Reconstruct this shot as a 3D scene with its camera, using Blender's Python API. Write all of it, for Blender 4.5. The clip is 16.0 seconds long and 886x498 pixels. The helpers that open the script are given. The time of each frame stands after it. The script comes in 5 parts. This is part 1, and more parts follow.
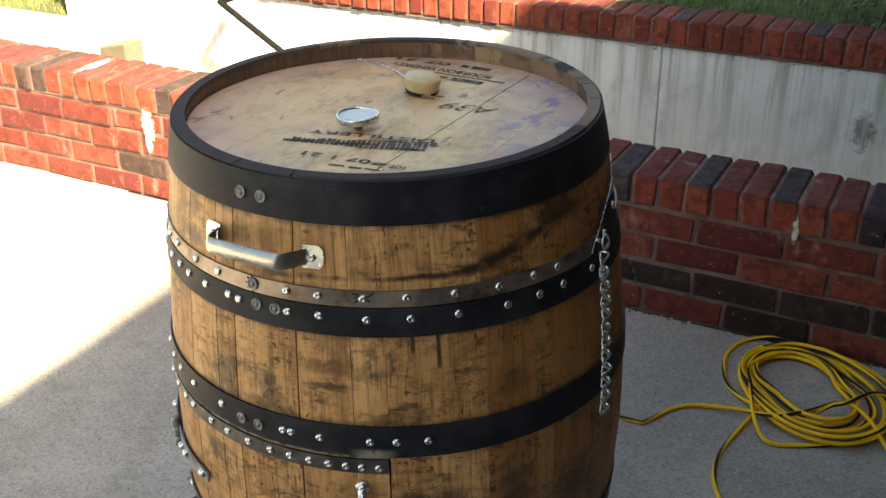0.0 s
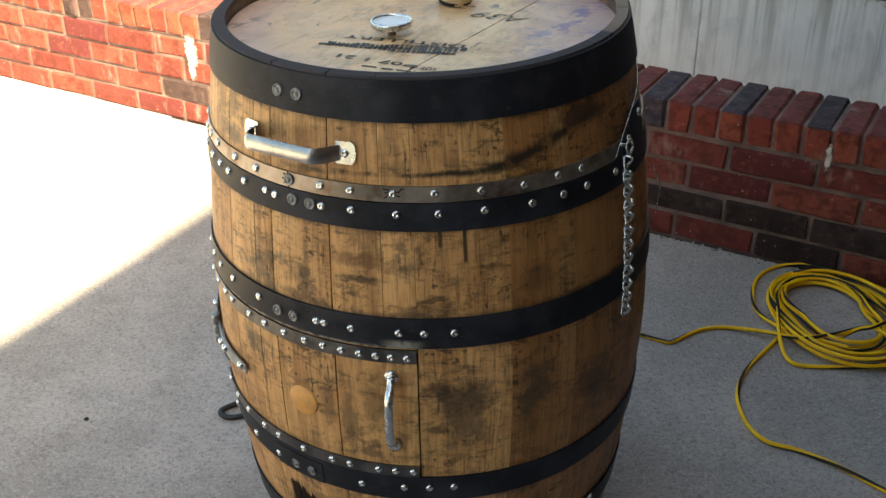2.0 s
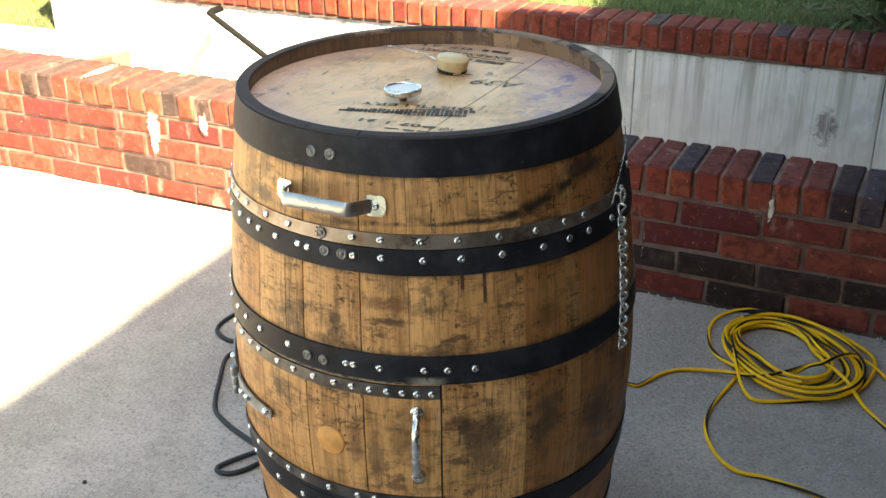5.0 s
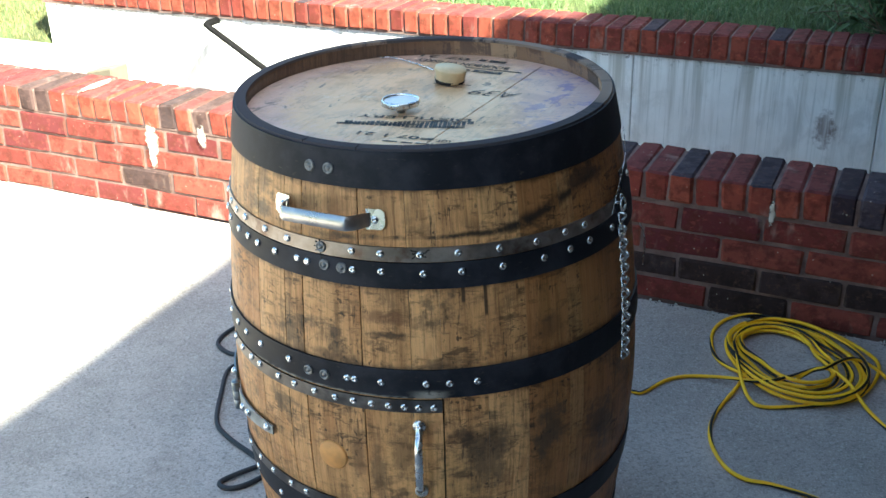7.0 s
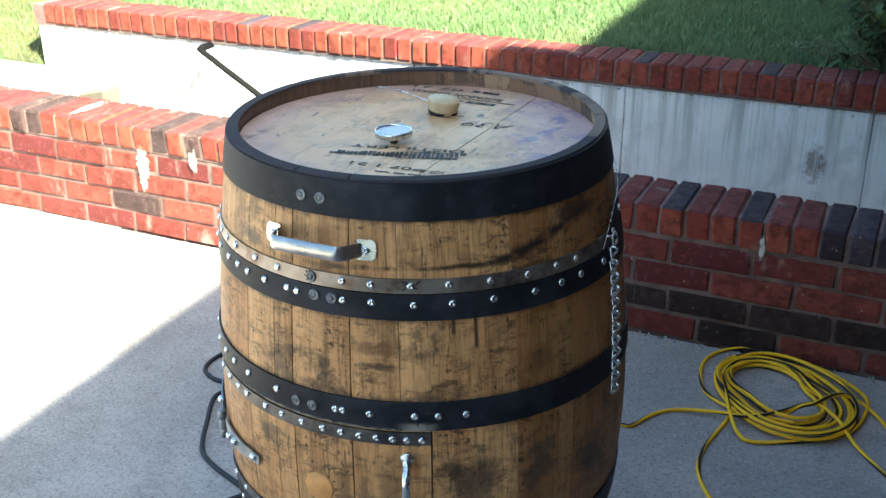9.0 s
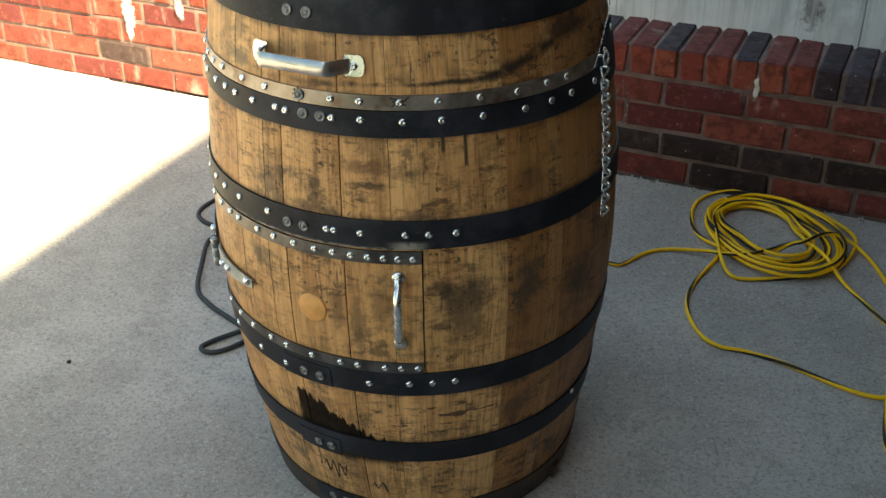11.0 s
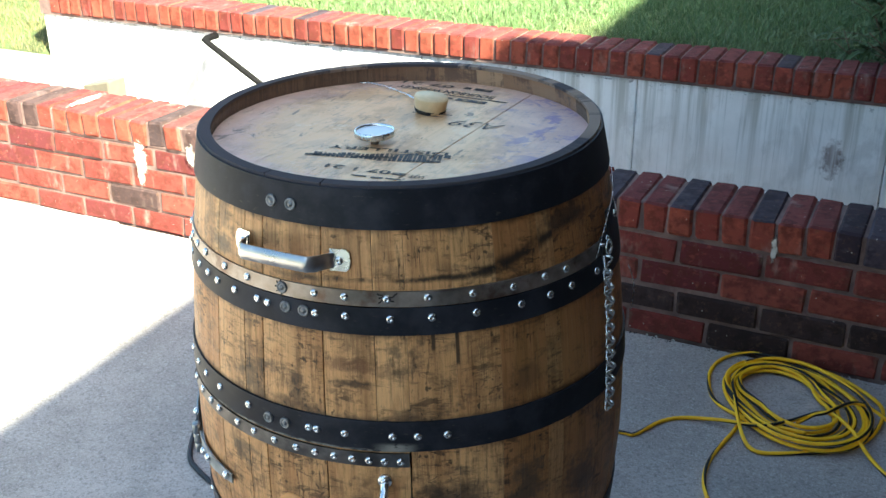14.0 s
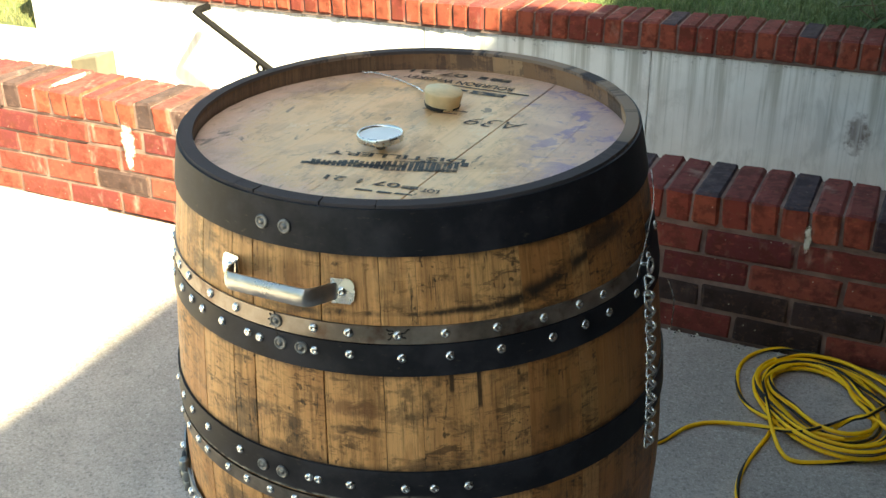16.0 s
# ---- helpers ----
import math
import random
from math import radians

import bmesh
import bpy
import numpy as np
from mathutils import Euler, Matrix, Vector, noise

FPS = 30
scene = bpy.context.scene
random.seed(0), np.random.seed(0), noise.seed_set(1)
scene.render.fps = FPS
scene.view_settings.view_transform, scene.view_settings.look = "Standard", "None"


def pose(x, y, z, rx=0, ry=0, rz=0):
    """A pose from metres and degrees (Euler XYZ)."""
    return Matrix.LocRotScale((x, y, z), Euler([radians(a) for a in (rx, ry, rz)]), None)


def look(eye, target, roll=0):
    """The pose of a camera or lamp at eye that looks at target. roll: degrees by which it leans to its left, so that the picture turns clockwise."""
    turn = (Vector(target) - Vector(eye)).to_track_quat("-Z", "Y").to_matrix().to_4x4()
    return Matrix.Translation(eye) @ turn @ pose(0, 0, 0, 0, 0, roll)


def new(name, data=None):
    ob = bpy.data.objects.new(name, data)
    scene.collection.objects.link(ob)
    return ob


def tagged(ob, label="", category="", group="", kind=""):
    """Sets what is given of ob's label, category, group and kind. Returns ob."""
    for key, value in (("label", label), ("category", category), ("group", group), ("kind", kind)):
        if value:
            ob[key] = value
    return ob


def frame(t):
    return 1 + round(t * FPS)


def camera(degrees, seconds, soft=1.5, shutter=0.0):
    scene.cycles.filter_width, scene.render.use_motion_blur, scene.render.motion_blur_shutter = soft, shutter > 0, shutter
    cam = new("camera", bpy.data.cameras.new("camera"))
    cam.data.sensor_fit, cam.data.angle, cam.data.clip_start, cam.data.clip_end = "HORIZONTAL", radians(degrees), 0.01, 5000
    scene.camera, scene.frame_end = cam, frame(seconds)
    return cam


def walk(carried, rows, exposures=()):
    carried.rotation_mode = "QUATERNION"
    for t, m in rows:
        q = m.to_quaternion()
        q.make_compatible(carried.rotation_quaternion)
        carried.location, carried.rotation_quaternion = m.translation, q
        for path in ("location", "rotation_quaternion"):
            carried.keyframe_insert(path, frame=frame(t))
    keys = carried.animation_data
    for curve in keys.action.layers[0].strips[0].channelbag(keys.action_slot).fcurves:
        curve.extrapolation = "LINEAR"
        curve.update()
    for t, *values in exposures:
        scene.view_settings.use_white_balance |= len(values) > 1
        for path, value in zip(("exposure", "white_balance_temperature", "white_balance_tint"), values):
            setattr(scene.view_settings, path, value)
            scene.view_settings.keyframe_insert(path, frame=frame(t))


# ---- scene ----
cam = camera(45.71, 16.0)
# t, x, y, z, yaw, pitch, roll
ROWS = [
    (0.0, 0.1866, -1.2974, 1.3296, 5.147, -26.426, 0.573),
    (0.5, 0.1915, -1.3027, 1.3305, 5.635, -26.577, 0.754),
    (1.0, 0.2023, -1.3095, 1.3299, 5.571, -26.75, 0.8),
    (1.5, 0.2135, -1.3061, 1.3118, 5.882, -28.435, 0.051),
    (2.0, 0.2093, -1.3656, 1.3031, 7.517, -29.359, 0.832),
    (2.5, 0.1309, -1.4597, 1.3037, 3.961, -30.077, 0.24),
    (3.0, 0.0998, -1.511, 1.2857, 0.474, -31.252, 0.047),
    (3.5, 0.0985, -1.5374, 1.2949, 1.076, -30.374, 0.203),
    (4.0, 0.1085, -1.5408, 1.31, 0.414, -27.958, -0.32),
    (4.5, 0.1051, -1.5414, 1.3337, 1.648, -26.364, 0.087),
    (4.7, 0.0957, -1.5168, 1.3309, 2.614, -25.66, 0.302),
    (6.8, 0.0939, -1.4836, 1.3318, 2.536, -25.044, 1.324),
    (7.0, 0.095, -1.4943, 1.3347, 2.425, -25.087, 1.351),
    (7.5, 0.0945, -1.4874, 1.3353, 2.422, -24.378, 0.874),
    (8.0, 0.0953, -1.49, 1.3358, 2.112, -24.212, 0.933),
    (8.2, 0.0947, -1.4858, 1.3399, 2.581, -23.634, 0.371),
    (10.3, 0.0912, -1.5005, 1.3361, 1.839, -23.874, 0.477),
    (10.5, 0.0959, -1.5055, 1.3323, 2.248, -24.543, 0.373),
    (11.0, 0.0999, -1.5164, 1.2774, 1.851, -30.678, 0.502),
    (11.5, 0.0988, -1.5134, 1.2778, 1.457, -30.971, -0.127),
    (12.0, 0.1009, -1.5205, 1.3098, 1.135, -27.192, -0.22),
    (12.5, 0.0986, -1.5119, 1.332, 1.353, -24.665, 0.035),
    (13.0, 0.0896, -1.499, 1.342, 2.091, -23.6, -0.541),
    (13.5, 0.0916, -1.4828, 1.3369, 1.439, -23.935, -0.068),
    (14.0, 0.1358, -1.3941, 1.3258, 3.314, -24.218, 0.452),
    (14.5, 0.1951, -1.272, 1.3206, 6.626, -25.406, 0.34),
    (15.0, 0.2329, -1.2239, 1.3088, 7.578, -25.899, 1.245),
    (15.5, 0.195, -1.214, 1.3067, 5.448, -26.045, 0.129),
    (16.0, 0.1056, -1.2096, 1.3137, 3.091, -26.195, 0.92),
]

EXPOSURES = [(0.0, 2.83, 8700, -4), (0.8, 2.87, 8700, -4), (1.5, 2.9, 8600, -3), (3.5, 3.15, 8650, -6), (4.5, 3.32, 8850, -4), (7.0, 3.06, 6100, -10), (8.2, 3.06, 6100, -10), (10.3, 3.07, 6000, -10), (10.6, 3.05, 6300, -10), (11.0, 2.98, 8500, -11), (12.0, 3.16, 8600, -3), (13.0, 3.28, 6500, -5), (13.5, 3.13, 7100, -7), (14.0, 3.08, 6200, -9), (14.5, 3.04, 6000, -11), (15.0, 2.99, 7800, -14), (16.0, 3.04, 8300, -11)]
walk(cam, [(t, pose(x, y, z, 90 + pitch, roll, yaw)) for t, x, y, z, yaw, pitch, roll in ROWS], EXPOSURES)

# ---- world, sun ----
SUN_WAY = Vector((0.578, -0.745, 1.0)).normalized()
world = bpy.data.worlds.new("sky")
scene.world = world
world.use_nodes = True
sky = world.node_tree.nodes.new("ShaderNodeTexSky")
sky.sky_type, sky.sun_disc = "NISHITA", False
sky.dust_density, sky.ozone_density = 2.6, 2.3
sky.sun_elevation, sky.sun_rotation = math.asin(SUN_WAY.z), math.atan2(SUN_WAY.x, SUN_WAY.y)
world.node_tree.nodes["Background"].inputs["Strength"].default_value = 0.056
world.node_tree.links.new(sky.outputs[0], world.node_tree.nodes["Background"].inputs["Color"])
sun = new("sun", bpy.data.lights.new("sun", "SUN"))
sun.data.energy, sun.data.angle, sun.data.color = 4.5, radians(1.8), (1.0, 0.91, 0.78)
sun.matrix_world = look(SUN_WAY * 20, (0, 0, 0))

# ---- materials ----
class Mat:
    """A node material under construction."""

    def __init__(self, name, rough=0.6, metal=0.0):
        self.m = bpy.data.materials.new(name)
        self.m.use_nodes = True
        self.t = self.m.node_tree
        self.b = self.t.nodes["Principled BSDF"]
        self.b.inputs["Roughness"].default_value = rough
        self.b.inputs["Metallic"].default_value = metal

    def put(self, socket, value):
        if isinstance(value, bpy.types.NodeSocket):
            self.t.links.new(value, socket)
        elif value is not None:
            if isinstance(value, tuple) and len(value) == 3 and socket.type == "RGBA":
                value = (*value, 1.0)
            socket.default_value = value

    def coords(self, kind="Object"):
        n = self.t.nodes.new("ShaderNodeTexCoord")
        return n.outputs[kind]

    def where(self):
        return self.t.nodes.new("ShaderNodeNewGeometry").outputs["Position"]

    def rand(self):
        return self.t.nodes.new("ShaderNodeObjectInfo").outputs["Random"]

    def island(self):
        return self.t.nodes.new("ShaderNodeNewGeometry").outputs["Random Per Island"]

    def mapping(self, vec, scale=(1, 1, 1), loc=None):
        n = self.t.nodes.new("ShaderNodeMapping")
        self.put(n.inputs["Vector"], vec)
        self.put(n.inputs["Scale"], scale)
        if loc is not None:
            self.put(n.inputs["Location"], loc)
        return n.outputs[0]

    def noise(self, vec, scale, detail=4.0, rough=0.55, distort=0.0):
        n = self.t.nodes.new("ShaderNodeTexNoise")
        self.put(n.inputs["Vector"], vec)
        for key, v in (("Scale", scale), ("Detail", detail), ("Roughness", rough), ("Distortion", distort)):
            self.put(n.inputs[key], v)
        return n.outputs["Fac"]

    def cells(self, vec, scale):
        n = self.t.nodes.new("ShaderNodeTexVoronoi")
        self.put(n.inputs["Vector"], vec)
        self.put(n.inputs["Scale"], scale)
        return n.outputs["Distance"]

    def math(self, op, a, b=0.0, c=0.0):
        n = self.t.nodes.new("ShaderNodeMath")
        n.operation = op
        for s, v in zip(n.inputs, (a, b, c)):
            self.put(s, v)
        return n.outputs[0]

    def span(self, v, lo, hi, out_lo=0.0, out_hi=1.0):
        n = self.t.nodes.new("ShaderNodeMapRange")
        n.interpolation_type = "SMOOTHSTEP"
        for s, x in zip(n.inputs, (v, lo, hi, out_lo, out_hi)):
            self.put(s, x)
        return n.outputs[0]

    def mix(self, f, a, b, blend="MIX"):
        n = self.t.nodes.new("ShaderNodeMix")
        n.data_type, n.blend_type = "RGBA", blend
        self.put(n.inputs["Factor"], f)
        self.put(n.inputs["A"], a)
        self.put(n.inputs["B"], b)
        return [o for o in n.outputs if o.type == "RGBA"][0]

    def split(self, vec):
        n = self.t.nodes.new("ShaderNodeSeparateXYZ")
        self.put(n.inputs[0], vec)
        return n.outputs

    def join(self, x, y, z):
        n = self.t.nodes.new("ShaderNodeCombineXYZ")
        for s, v in zip(n.inputs, (x, y, z)):
            self.put(s, v)
        return n.outputs[0]

    def bump(self, height, strength=0.3, distance=0.002):
        n = self.t.nodes.new("ShaderNodeBump")
        self.put(n.inputs["Height"], height)
        n.inputs["Strength"].default_value, n.inputs["Distance"].default_value = strength, distance
        self.put(self.b.inputs["Normal"], n.outputs[0])

    def done(self, color=None, rough=None):
        if color is not None:
            self.put(self.b.inputs["Base Color"], color)
        if rough is not None:
            self.put(self.b.inputs["Roughness"], rough)
        return self.m


STAINS = [(-0.979, 0.647, 0.05, 0.0075, 0.85, (0.055, 0.03, 0.016)), (-0.985, 0.6715, 0.055, 0.009, 0.6, (0.13, 0.05, 0.022)),
          (-1.117, 0.64, 0.02, 0.013, 0.8, (0.05, 0.03, 0.018)), (-1.13, 0.607, 0.06, 0.008, 0.7, (0.09, 0.045, 0.022)),
          (-0.745, 0.455, 0.06, 0.05, 0.72, (0.085, 0.055, 0.034)), (-0.8, 0.492, 0.035, 0.016, 0.8, (0.05, 0.027, 0.015)),
          (-0.81, 0.43, 0.03, 0.01, 0.7, (0.05, 0.027, 0.015)), (-0.575, 0.475, 0.055, 0.04, 0.78, (0.07, 0.05, 0.034)),
          (-0.385, 0.44, 0.07, 0.05, 0.7, (0.06, 0.042, 0.03)), (-0.56, 0.635, 0.05, 0.02, 0.5, (0.1, 0.055, 0.028)),
          (-1.38, 0.79, 0.06, 0.012, 0.75, (0.04, 0.026, 0.018)), (-1.36, 0.83, 0.03, 0.02, 0.5, (0.09, 0.055, 0.034)),
          (-0.42, 0.826, 0.09, 0.012, 0.8, (0.03, 0.022, 0.017)), (-0.58, 0.25, 0.05, 0.035, 0.7, (0.075, 0.045, 0.026)),
          (-1.02, 0.44, 0.02, 0.05, 0.6, (0.1, 0.055, 0.027)), (-0.95, 0.475, 0.04, 0.04, 0.55, (0.08, 0.036, 0.017)),
          (-1.07, 0.455, 0.02, 0.045, 0.55, (0.11, 0.06, 0.03)), (-0.86, 0.607, 0.035, 0.009, 0.6, (0.08, 0.045, 0.025))]


def wood_stave(name="oak_stave", tone_at=None, browned=0.0):
    """Oiled oak staves: u is the angle in hundreds of degrees, v the height."""
    k = Mat(name, 0.5)
    uv = k.coords("UV")
    u, v, _ = k.split(uv)
    any_stave = k.rand()
    own = any_stave if tone_at is None else tone_at
    shift = k.join(k.math("MULTIPLY", any_stave, 13.0), k.math("MULTIPLY", any_stave, 7.0), k.math("MULTIPLY", any_stave, 5.0))
    vec = k.mapping(uv, (0.53, 1, 1), shift)
    whole = k.mapping(uv, (0.53, 1, 1))
    grain = k.noise(k.mapping(vec, (210, 11, 1)), 1.0, 5, 0.75, 0.5)
    streak = k.noise(k.mapping(vec, (48, 1.8, 1)), 1.0, 4, 0.6)
    saw = k.noise(k.mapping(vec, (30, 96, 1)), 1.0, 5, 0.75, 0.6)
    patch = k.noise(k.mapping(vec, (11, 8, 1)), 1.0, 5, 0.62)
    broad = k.noise(k.mapping(whole, (5, 4, 1)), 1.0, 3, 0.5)
    rough = k.noise(k.mapping(vec, (34, 26, 1)), 1.0, 6, 0.72)
    tick = k.noise(k.mapping(vec, (210, 24, 1), (4.1, 2.9, 0)), 1.0, 4, 0.65)
    tone = k.mix(k.span(own, 0.0, 1.0), (0.47, 0.2, 0.068), (0.82, 0.46, 0.2))
    # browned: extra brown that puts the right flank's shade into the tone
    tone = k.mix(browned, tone, (0.14, 0.062, 0.024))
    tone = k.mix(k.math("MULTIPLY", k.span(streak, 0.44, 0.64), 0.5), tone, (0.24, 0.095, 0.022))
    tone = k.mix(k.math("MULTIPLY", k.span(grain, 0.48, 0.64), 0.5), tone, (0.16, 0.065, 0.018))
    tone = k.mix(k.math("MULTIPLY", k.span(broad, 0.52, 0.72), 0.3), tone, (0.58, 0.34, 0.12))
    fibre = k.noise(k.mapping(vec, (560, 13, 1), (1.9, 0.6, 0)), 1.0, 3, 0.6, 0.3)
    tone = k.mix(k.math("MULTIPLY", k.span(fibre, 0.5, 0.7), 0.2), tone, (0.2, 0.085, 0.028))
    tone = k.mix(k.math("MULTIPLY", k.span(fibre, 0.46, 0.3), 0.16), tone, (0.86, 0.55, 0.25))
    ruddy = k.noise(k.mapping(vec, (18, 9, 1), (2.6, 0.9, 0)), 1.0, 4, 0.6, 0.8)
    tone = k.mix(k.math("MULTIPLY", k.span(ruddy, 0.5, 0.66), 0.45), tone, (0.38, 0.15, 0.048))
    scratch = k.noise(k.mapping(vec, (30, 72, 1), (0.7, 3.3, 0)), 1.0, 5, 0.75, 0.5)
    tone = k.mix(k.math("MULTIPLY", k.span(scratch, 0.56, 0.64), 0.5), tone, (0.15, 0.066, 0.02))
    # soft grey-brown weather stains, broken by the grain
    soft = k.noise(k.mapping(vec, (11, 21, 1), (1.3, 2.2, 0)), 1.0, 7, 0.74, 0.5)
    soft = k.math("ADD", soft, k.math("MULTIPLY", k.math("SUBTRACT", grain, 0.5), 0.35))
    front = k.math("MULTIPLY", k.span(v, 0.772, 0.782), k.math("MULTIPLY", k.span(u, -1.32, -1.22), k.span(u, -0.62, -0.72)))
    foul = k.span(front, 0.0, 1.0, 1.0, 0.3)
    tone = k.mix(k.math("MULTIPLY", k.math("MULTIPLY", k.span(soft, 0.5, 0.63), foul), 0.5), tone, (0.12, 0.06, 0.024))
    dirt = k.noise(k.mapping(whole, (7, 13, 1), (3.1, 1.7, 0)), 1.0, 6, 0.7, 0.4)
    dirt = k.math("ADD", dirt, k.math("MULTIPLY", k.math("SUBTRACT", rough, 0.5), 0.4))
    tone = k.mix(k.math("MULTIPLY", k.math("MULTIPLY", k.span(dirt, 0.545, 0.65), foul), 0.66), tone, (0.05, 0.034, 0.021))
    # smudged cross-grain saw marks
    marks = k.math("MULTIPLY", k.span(saw, 0.53, 0.6), k.span(patch, 0.43, 0.6))
    tone = k.mix(k.math("MULTIPLY", marks, 0.74), tone, (0.05, 0.026, 0.012))
    # short dark ticks along the grain, and pits
    ticks = k.math("MULTIPLY", k.span(tick, 0.58, 0.68), k.span(k.math("ADD", dirt, k.math("MULTIPLY", patch, 0.5)), 0.7, 0.82))
    tone = k.mix(k.math("MULTIPLY", ticks, 0.75), tone, (0.028, 0.017, 0.01))
    # stains: angle, height, half spread in both, depth and colour
    ragged_edge = k.math("ADD", k.math("MULTIPLY", rough, 0.9), k.math("MULTIPLY", k.math("ADD", grain, saw), 0.5))
    for su, sv, wu, wv, deep, shade in STAINS:
        du = k.math("MULTIPLY", k.math("SUBTRACT", u, su), 1.0 / wu)
        dv = k.math("MULTIPLY", k.math("SUBTRACT", v, sv), 1.0 / wv)
        d = k.math("SQRT", k.math("ADD", k.math("MULTIPLY", du, du), k.math("MULTIPLY", dv, dv)))
        d = k.math("ADD", d, k.math("MULTIPLY", k.math("SUBTRACT", ragged_edge, 0.95), 3.2))
        tone = k.mix(k.math("MULTIPLY", k.span(d, 1.25, 0.45), deep), tone, shade)
    # rows of short saw cuts across two lower staves
    cuts = k.noise(k.mapping(whole, (26, 105, 1), (0.4, 1.1, 0)), 1.0, 3, 0.5, 0.8)
    low = k.math("MULTIPLY", k.math("MULTIPLY", k.span(v, 0.21, 0.225), k.span(v, 0.3, 0.285)), k.math("MULTIPLY", k.span(u, -1.03, -0.99), k.span(u, -0.625, -0.64)))
    tone = k.mix(k.math("MULTIPLY", k.math("MULTIPLY", k.span(cuts, 0.58, 0.63), low), 0.85), tone, (0.035, 0.018, 0.01))
    # grime where the hoops sit
    grime = None
    for at_z in (0.7148, 0.5992, 0.3108, 0.2121, 0.844):
        near = k.span(k.math("ADD", k.math("ABSOLUTE", k.math("SUBTRACT", v, at_z)), k.math("MULTIPLY", rough, 0.03)), 0.024, 0.012)
        grime = near if grime is None else k.math("MAXIMUM", grime, near)
    tone = k.mix(k.math("MULTIPLY", grime, 0.7), tone, (0.04, 0.025, 0.015))
    specks = k.math("MULTIPLY", k.span(k.noise(k.mapping(vec, (150, 95, 1)), 1.0, 2, 0.5), 0.64, 0.69), k.span(patch, 0.42, 0.56))
    tone = k.mix(k.math("MULTIPLY", specks, 0.75), tone, (0.03, 0.018, 0.01))
    # tide mark above the lid strip, level at first, then climbing in sooty scallops
    wob = k.noise(k.mapping(whole, (22, 3, 1)), 1.0, 4, 0.6)
    rise = k.math("ADD", k.math("MULTIPLY", k.span(u, -1.12, -0.96), 0.005), k.math("MULTIPLY", k.span(u, -0.72, -0.36), 0.038))
    level = k.math("ADD", k.math("ADD", rise, 0.7775), k.math("MULTIPLY", k.math("SUBTRACT", wob, 0.5), 0.012))
    sooty = k.span(u, -0.7, -0.6)
    thick = k.math("ADD", k.span(broad, 0.4, 0.6, 0.002, 0.005), k.math("ADD", k.math("MULTIPLY", rough, 0.004), k.math("MULTIPLY", sooty, k.span(wob, 0.35, 0.65, 0.002, 0.013))))
    far = k.math("ABSOLUTE", k.math("SUBTRACT", v, level))
    tide = k.math("MULTIPLY", k.span(k.math("DIVIDE", far, thick), 1.1, 0.1), k.math("MULTIPLY", k.span(u, -1.3, -1.0, 0.2, 1.0), k.math("MULTIPLY", k.span(u, -0.2, -0.4), k.span(k.math("ADD", k.math("MULTIPLY", rough, 0.7), k.math("MULTIPLY", broad, 0.5)), 0.5, 0.66, 0.3, 1.0))))
    cling = k.math("MULTIPLY", k.span(k.math("SUBTRACT", v, level), -0.004, 0.003), k.span(k.math("SUBTRACT", v, level), 0.026, 0.002))
    tide = k.math("MAXIMUM", tide, k.math("MULTIPLY", k.math("MULTIPLY", cling, k.span(soft, 0.45, 0.6)), 0.5))
    tone = k.mix(k.math("MULTIPLY", tide, 0.95), tone, (0.014, 0.01, 0.008))
    # scorched patch over the lower thin hoop
    ragged = k.noise(k.mapping(whole, (75, 9, 1)), 1.0, 4, 0.7)
    top = k.math("ADD", k.span(u, -1.25, -0.92, 0.282, 0.206), k.math("MULTIPLY", k.math("SUBTRACT", ragged, 0.5), 0.075))
    burn = k.math("MULTIPLY", k.span(k.math("SUBTRACT", top, v), -0.002, 0.004), k.span(v, 0.148, 0.17))
    side = k.math("ADD", u, k.math("MULTIPLY", k.math("SUBTRACT", ragged, 0.5), 0.14))
    burn = k.math("MULTIPLY", burn, k.math("MULTIPLY", k.span(side, -1.275, -1.235), k.span(side, -0.9, -0.95)))
    tone = k.mix(k.math("MULTIPLY", burn, 0.97), tone, (0.006, 0.005, 0.005))
    # dark rim, tan on the right; brown inside of the chime, darker on the left
    inside = k.mix(k.span(any_stave, 0.0, 1.0), (0.26, 0.15, 0.09), (0.5, 0.32, 0.19))
    inside = k.mix(k.math("MULTIPLY", k.span(soft, 0.5, 0.58), 0.7), inside, (0.09, 0.06, 0.055))
    darkened = k.math("MAXIMUM", k.span(any_stave, 0.8, 0.84), k.math("MAXIMUM", k.span(u, 0.75, 1.15), k.span(u, -0.9, -1.3)))
    inside = k.mix(darkened, inside, k.mix(k.span(grain, 0.4, 0.65), (0.1, 0.068, 0.05), (0.055, 0.038, 0.032)))
    tone = k.mix(k.math("MULTIPLY", k.span(v, 0.86, 0.875), 0.92), tone, inside)
    tone = k.mix(k.span(k.math("ADD", v, k.math("MULTIPLY", rough, 0.004)), 0.8968, 0.8985), tone, k.mix(k.math("MULTIPLY", k.span(k.math("ADD", broad, k.math("MULTIPLY", k.math("SUBTRACT", rough, 0.5), 0.8)), 0.4, 0.5), k.math("MULTIPLY", k.span(u, -0.4, -0.1), k.span(u, 1.4, 1.0))), (0.075, 0.066, 0.072), (0.29, 0.215, 0.17)))
    # two dark runs under the upper hoop
    for at, low in ((-0.791, 0.688), (-0.736, 0.668)):
        run = k.math("MULTIPLY", k.span(k.math("ABSOLUTE", k.math("SUBTRACT", u, at)), 0.0065, 0.0025), k.span(v, low, low + 0.008))
        run = k.math("MULTIPLY", run, k.span(v, 0.722, 0.716))
        tone = k.mix(k.math("MULTIPLY", run, 0.85), tone, (0.02, 0.011, 0.008))
